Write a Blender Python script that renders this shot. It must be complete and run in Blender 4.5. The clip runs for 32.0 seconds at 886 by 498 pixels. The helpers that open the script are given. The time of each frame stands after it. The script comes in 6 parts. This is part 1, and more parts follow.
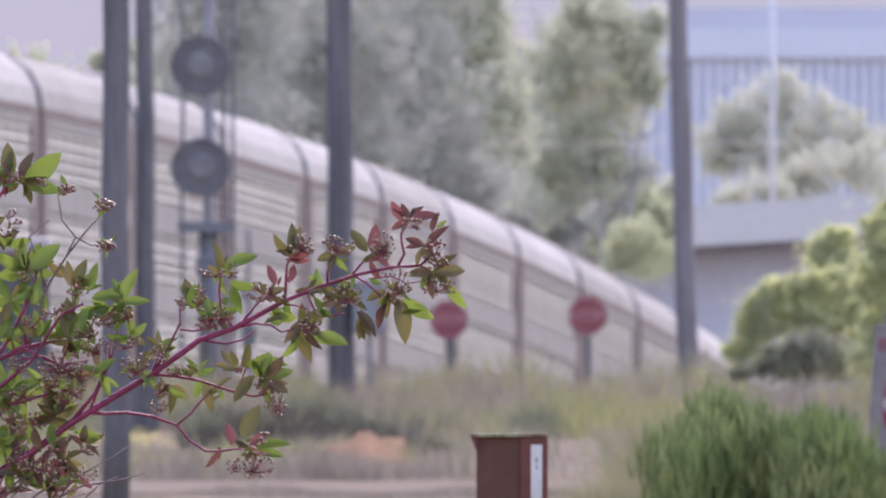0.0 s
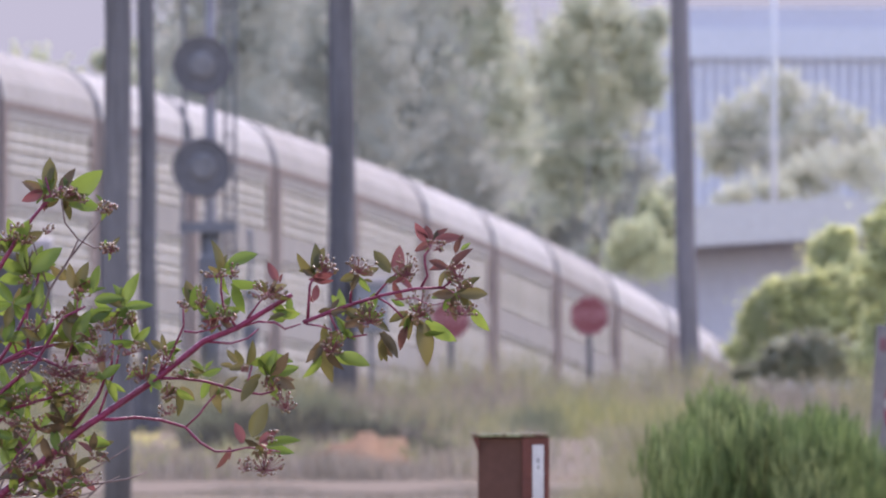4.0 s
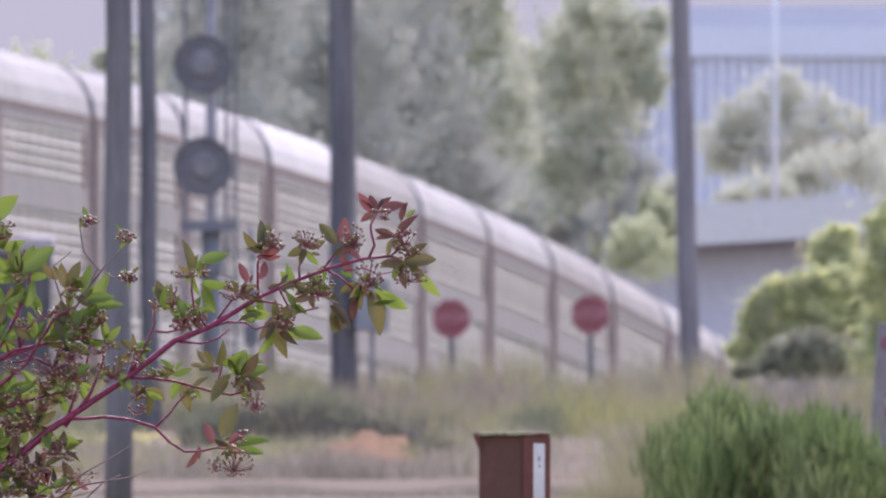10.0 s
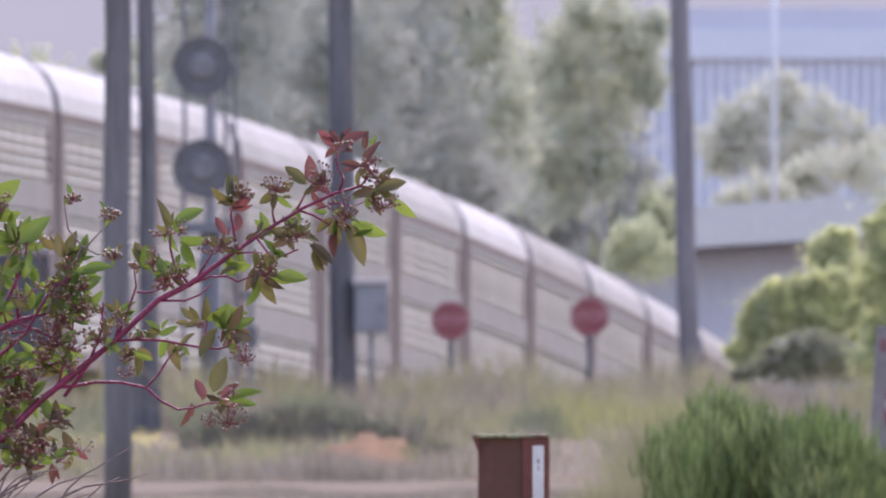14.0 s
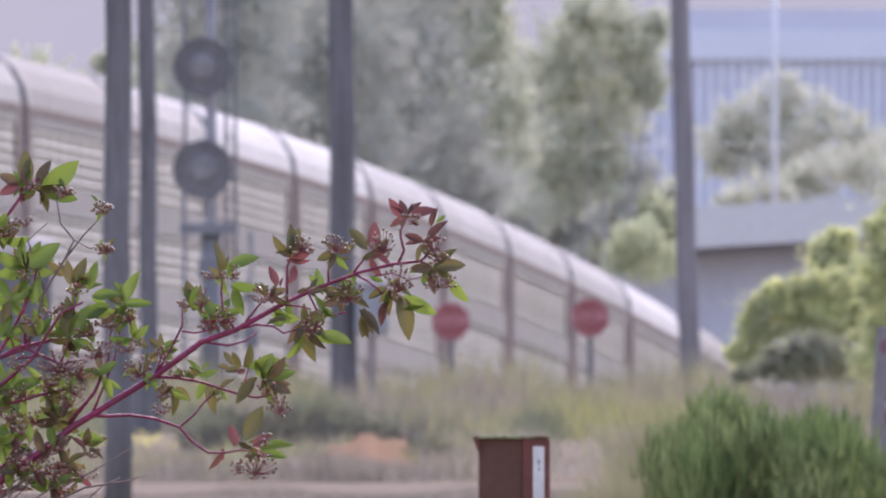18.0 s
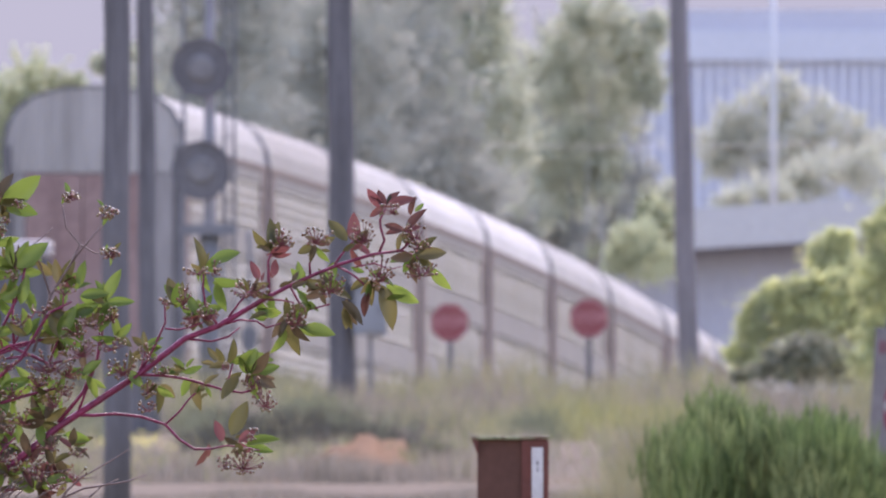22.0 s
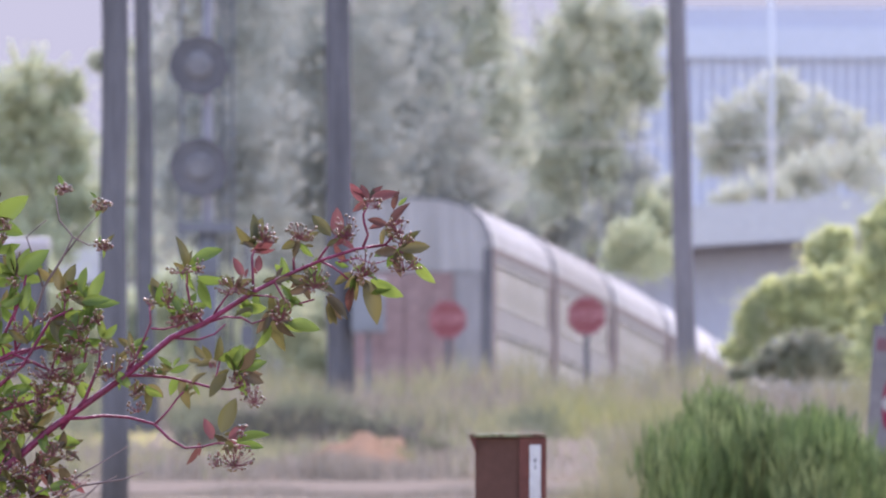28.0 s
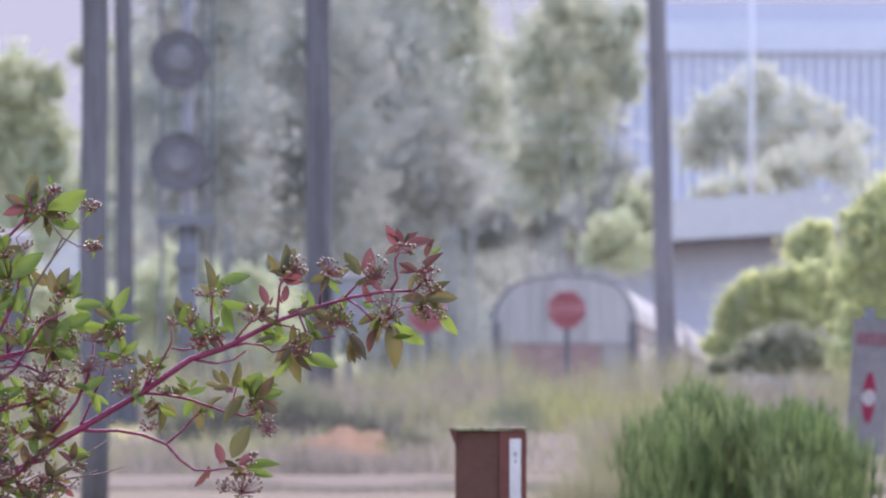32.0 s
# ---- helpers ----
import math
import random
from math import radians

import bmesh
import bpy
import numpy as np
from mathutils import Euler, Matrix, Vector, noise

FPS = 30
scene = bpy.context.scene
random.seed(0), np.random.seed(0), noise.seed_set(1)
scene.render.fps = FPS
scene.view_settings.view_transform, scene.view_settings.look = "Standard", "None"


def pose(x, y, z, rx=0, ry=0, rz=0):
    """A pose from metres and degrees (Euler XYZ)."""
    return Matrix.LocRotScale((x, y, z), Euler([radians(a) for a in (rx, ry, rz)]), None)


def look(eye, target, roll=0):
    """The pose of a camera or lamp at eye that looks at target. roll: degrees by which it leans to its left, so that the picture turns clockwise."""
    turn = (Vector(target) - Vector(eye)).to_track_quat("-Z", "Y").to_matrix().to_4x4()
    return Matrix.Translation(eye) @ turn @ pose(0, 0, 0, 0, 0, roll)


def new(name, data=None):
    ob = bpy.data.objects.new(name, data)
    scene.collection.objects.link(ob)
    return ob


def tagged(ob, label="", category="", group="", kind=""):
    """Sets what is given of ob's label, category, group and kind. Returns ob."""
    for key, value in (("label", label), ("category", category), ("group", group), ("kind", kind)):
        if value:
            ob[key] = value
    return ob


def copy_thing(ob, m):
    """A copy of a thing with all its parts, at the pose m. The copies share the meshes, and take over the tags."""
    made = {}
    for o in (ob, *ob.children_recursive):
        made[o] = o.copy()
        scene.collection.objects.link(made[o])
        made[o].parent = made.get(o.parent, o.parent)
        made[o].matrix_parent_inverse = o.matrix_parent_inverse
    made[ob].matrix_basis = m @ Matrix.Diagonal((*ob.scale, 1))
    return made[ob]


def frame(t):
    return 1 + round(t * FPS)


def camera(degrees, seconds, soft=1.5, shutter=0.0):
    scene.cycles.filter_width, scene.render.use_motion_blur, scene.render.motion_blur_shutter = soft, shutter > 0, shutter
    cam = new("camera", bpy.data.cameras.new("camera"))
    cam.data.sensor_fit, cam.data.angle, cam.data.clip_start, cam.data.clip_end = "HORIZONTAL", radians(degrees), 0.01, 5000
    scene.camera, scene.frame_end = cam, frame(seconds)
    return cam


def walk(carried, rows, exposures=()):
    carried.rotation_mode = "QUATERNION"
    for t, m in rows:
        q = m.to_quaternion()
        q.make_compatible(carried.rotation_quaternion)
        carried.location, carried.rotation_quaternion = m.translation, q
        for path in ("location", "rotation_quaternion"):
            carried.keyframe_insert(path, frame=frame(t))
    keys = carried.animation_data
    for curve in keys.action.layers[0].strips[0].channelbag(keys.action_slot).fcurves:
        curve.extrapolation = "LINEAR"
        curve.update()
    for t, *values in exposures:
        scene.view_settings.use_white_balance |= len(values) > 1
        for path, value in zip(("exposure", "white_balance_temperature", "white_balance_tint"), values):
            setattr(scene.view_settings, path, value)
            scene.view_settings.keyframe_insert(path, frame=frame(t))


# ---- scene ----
cam = camera(1.2, 32.0, soft=1.7)
cam.data.dof.use_dof = True
cam.data.dof.focus_distance = 101.0
cam.data.dof.aperture_fstop = 66.0
walk(cam, [
    (0, pose(0, 0, 1.6, 90.09218, 0, -0.00295)),
    (0.5, pose(0, 0, 1.6, 90.09340, 0, 0.00115)),
    (1, pose(0, 0, 1.6, 90.09218, 0, -0.00344)),
    (1.5, pose(0, 0, 1.6, 90.09340, 0, 0.00237)),
    (2, pose(0, 0, 1.6, 90.09110, 0, -0.00115)),
    (2.5, pose(0, 0, 1.6, 90.09103, 0, 0.00000)),
    (3, pose(0, 0, 1.6, 90.09225, 0, 0.00122)),
    (3.5, pose(0, 0, 1.6, 90.09225, 0, -0.00115)),
    (5.5, pose(0, 0, 1.6, 90.09283, 0, 0.00151)),
    (6, pose(0, 0, 1.6, 90.09221, 0, -0.00144)),
    (6.5, pose(0, 0, 1.6, 90.09168, 0, -0.00115)),
    (7, pose(0, 0, 1.6, 90.09164, 0, 0.00115)),
    (7.5, pose(0, 0, 1.6, 90.09221, 0, 0.00151)),
    (8, pose(0, 0, 1.6, 90.09340, 0, 0.00233)),
    (8.5, pose(0, 0, 1.6, 90.09225, 0, 0.00147)),
    (9, pose(0, 0, 1.6, 90.09164, 0, 0.00233)),
    (9.5, pose(0, 0, 1.6, 90.09455, 0, 0.00119)),
    (10, pose(0, 0, 1.6, 90.09049, 0, 0.00057)),
    (10.5, pose(0, 0, 1.6, 90.09168, 0, 0.00029)),
    (11, pose(0, 0, 1.6, 90.09283, 0, 0.00029)),
    (11.5, pose(0, 0, 1.6, 90.09340, 0, -0.00057)),
    (12, pose(0, 0, 1.6, 90.09459, 0, 0.00000)),
    (12.5, pose(0, 0, 1.6, 90.09397, 0, 0.00029)),
    (13, pose(0, 0, 1.6, 90.09397, 0, 0.00057)),
    (13.5, pose(0, 0, 1.6, 90.09397, 0, 0.00057)),
    (14, pose(0, 0, 1.6, 90.09340, 0, -0.00057)),
    (14.5, pose(0, 0, 1.6, 90.09225, 0, 0.00122)),
    (16.5, pose(0, 0, 1.6, 90.09340, 0, -0.00115)),
    (17, pose(0, 0, 1.6, 90.09225, 0, -0.00115)),
    (17.5, pose(0, 0, 1.6, 90.09340, 0, -0.00115)),
    (18, pose(0, 0, 1.6, 90.09455, 0, 0.00000)),
    (18.5, pose(0, 0, 1.6, 90.09103, 0, -0.00237)),
    (19, pose(0, 0, 1.6, 90.09455, 0, -0.00237)),
    (19.5, pose(0, 0, 1.6, 90.09340, 0, -0.00057)),
    (20, pose(0, 0, 1.6, 90.09577, 0, -0.00295)),
    (20.5, pose(0, 0, 1.6, 90.09455, 0, 0.00115)),
    (21, pose(0, 0, 1.6, 90.09570, 0, -0.00122)),
    (21.5, pose(0, 0, 1.6, 90.09455, 0, 0.00000)),
    (22, pose(0, 0, 1.6, 90.09577, 0, -0.00172)),
    (22.5, pose(0, 0, 1.6, 90.09455, 0, -0.00352)),
    (23, pose(0, 0, 1.6, 90.09455, 0, 0.00000)),
    (23.5, pose(0, 0, 1.6, 90.09340, 0, 0.00000)),
    (24, pose(0, 0, 1.6, 90.09455, 0, 0.00000)),
    (24.5, pose(0, 0, 1.6, 90.09455, 0, 0.00000)),
    (25, pose(0, 0, 1.6, 90.09340, 0, 0.00000)),
    (25.5, pose(0, 0, 1.6, 90.09340, 0, -0.00237)),
    (27.5, pose(0, 0, 1.6, 90.08988, 0, -0.00230)),
    (28, pose(0, 0, 1.6, 90.09225, 0, -0.00467)),
    (28.5, pose(0, 0, 1.6, 90.09225, 0, -0.00696)),
    (29, pose(0, 0, 1.6, 90.09110, 0, -0.00467)),
    (29.5, pose(0, 0, 1.6, 90.08988, 0, -0.00762)),
    (30, pose(0, 0, 1.6, 90.09103, 0, -0.01523)),
    (30.5, pose(0, 0, 1.6, 90.08873, 0, -0.01990)),
    (31, pose(0, 0, 1.6, 90.08047, 0, -0.02702)),
    (31.5, pose(0, 0, 1.6, 90.08406, 0, -0.02342)),
    (32, pose(0, 0, 1.6, 90.08406, 0, -0.03161)),
], exposures=[(0, 2.13, 7040, 30), (10, 2.10, 7040, 30), (18, 2.06, 7040, 30), (24, 2.16, 6950, 30), (28, 2.29, 6820, 29), (32, 2.30, 6720, 28)])

# ---- light ----
SUN_AZ, SUN_EL = radians(18), radians(56)   # from straight ahead towards the right, and up
sun_to = Vector((math.sin(SUN_AZ) * math.cos(SUN_EL), math.cos(SUN_AZ) * math.cos(SUN_EL), math.sin(SUN_EL)))
world = bpy.data.worlds.new("sky_world")
world.use_nodes = True
scene.world = world
wn, wl = world.node_tree.nodes, world.node_tree.links
sky = wn.new("ShaderNodeTexSky")
sky.sky_type = "NISHITA"
sky.sun_disc = False
sky.sun_elevation, sky.sun_rotation = SUN_EL, SUN_AZ
sky.air_density, sky.dust_density, sky.ozone_density = 1.4, 1.0, 1.3
wl.new(sky.outputs[0], wn["Background"].inputs[0])
wn["Background"].inputs[1].default_value = 0.15
sun_data = bpy.data.lights.new("sun", "SUN")
sun_data.energy, sun_data.angle, sun_data.color = 1.1, radians(0.6), (1.0, 0.96, 0.90)
sun = new("sun", sun_data)
sun.matrix_world = look(sun_to * 50, (0, 0, 0))

# added glowing sheet that stands in for the hazy sky behind everything
bd_mat = bpy.data.materials.new("glowing_sky_sheet")
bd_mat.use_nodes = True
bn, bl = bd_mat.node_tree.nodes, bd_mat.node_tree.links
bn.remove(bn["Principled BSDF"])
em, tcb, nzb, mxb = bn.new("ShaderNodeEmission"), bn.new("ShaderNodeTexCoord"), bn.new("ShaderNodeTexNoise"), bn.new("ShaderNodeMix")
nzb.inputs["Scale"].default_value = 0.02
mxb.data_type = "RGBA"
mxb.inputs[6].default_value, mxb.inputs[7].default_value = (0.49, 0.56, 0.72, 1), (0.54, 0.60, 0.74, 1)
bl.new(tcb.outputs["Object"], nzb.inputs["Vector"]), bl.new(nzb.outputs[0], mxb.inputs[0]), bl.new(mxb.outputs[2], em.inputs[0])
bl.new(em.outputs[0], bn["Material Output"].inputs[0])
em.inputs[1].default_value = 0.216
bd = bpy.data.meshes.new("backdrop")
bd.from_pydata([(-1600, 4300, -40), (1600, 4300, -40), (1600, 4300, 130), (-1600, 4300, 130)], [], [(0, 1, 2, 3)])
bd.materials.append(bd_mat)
tagged(new("backdrop", bd), "glowing pale lavender sheet standing in for hazy sky", "backdrop", kind="structure")

# ---- materials ----
def material(name, base, rough=0.7, metal=0.0, vary=0.25, scale=3.0, fine=30.0, bump=0.15, each=0.0, second=None, patch=0.5, stretch=(1, 1, 1), spec=0.4, thin=0.0, grow=1.0):
    """Two scales of noise tint the base colour; each: variation from piece to piece; second: a colour of larger patches; thin: light through a leaf."""
    m = bpy.data.materials.new(name)
    m.use_nodes = True
    n, l = m.node_tree.nodes, m.node_tree.links
    b = n["Principled BSDF"]
    b.inputs["Roughness"].default_value, b.inputs["Metallic"].default_value = rough, metal
    b.inputs["Specular IOR Level"].default_value = spec
    tc, mp = n.new("ShaderNodeTexCoord"), n.new("ShaderNodeMapping")
    mp.inputs["Scale"].default_value = stretch
    l.new(tc.outputs["Object"], mp.inputs[0])
    big, small = n.new("ShaderNodeTexNoise"), n.new("ShaderNodeTexNoise")
    for t, s, d in ((big, scale, 4), (small, fine, 3)):
        t.inputs["Scale"].default_value, t.inputs["Detail"].default_value = s, d
        l.new(mp.outputs[0], t.inputs["Vector"])
    ramp = n.new("ShaderNodeMapRange")
    ramp.inputs[1].default_value, ramp.inputs[2].default_value = patch - 0.12, patch + 0.12
    l.new(big.outputs[0], ramp.inputs[0])
    mix = n.new("ShaderNodeMix")
    mix.data_type = "RGBA"
    mix.inputs[6].default_value = (*base, 1)
    mix.inputs[7].default_value = (*(second or [c * (1 - vary) for c in base]), 1)
    l.new(ramp.outputs[0], mix.inputs[0])
    hsv = n.new("ShaderNodeHueSaturation")
    l.new(mix.outputs[2], hsv.inputs["Color"])
    val = n.new("ShaderNodeMapRange")
    val.inputs[1].default_value, val.inputs[2].default_value = 0.25, 0.75
    val.inputs[3].default_value, val.inputs[4].default_value = 1 - vary, 1 + vary
    l.new(small.outputs[0], val.inputs[0])
    last = val.outputs[0]
    if each:
        src = n.new("ShaderNodeNewGeometry").outputs["Random Per Island"] if grow else n.new("ShaderNodeObjectInfo").outputs["Random"]
        er = n.new("ShaderNodeMapRange")
        er.inputs[3].default_value, er.inputs[4].default_value = 1 - each, 1 + each
        l.new(src, er.inputs[0])
        mul = n.new("ShaderNodeMath")
        mul.operation = "MULTIPLY"
        l.new(last, mul.inputs[0]), l.new(er.outputs[0], mul.inputs[1])
        last = mul.outputs[0]
        hr = n.new("ShaderNodeMapRange")
        hr.inputs[3].default_value, hr.inputs[4].default_value = 0.5 + each * 0.05, 0.5 - each * 0.05
        l.new(src, hr.inputs[0]), l.new(hr.outputs[0], hsv.inputs["Hue"])
    l.new(last, hsv.inputs["Value"])
    l.new(hsv.outputs[0], b.inputs["Base Color"])
    if bump:
        bp_ = n.new("ShaderNodeBump")
        bp_.inputs["Strength"].default_value, bp_.inputs["Distance"].default_value = bump, 0.02
        l.new(small.outputs[0], bp_.inputs["Height"]), l.new(bp_.outputs[0], b.inputs["Normal"])
    if thin:
        tr, ms = n.new("ShaderNodeBsdfTranslucent"), n.new("ShaderNodeMixShader")
        l.new(hsv.outputs[0], tr.inputs[0])
        ms.inputs[0].default_value = thin
        l.new(b.outputs[0], ms.inputs[1]), l.new(tr.outputs[0], ms.inputs[2])
        l.new(ms.outputs[0], n["Material Output"].inputs[0])
    return m


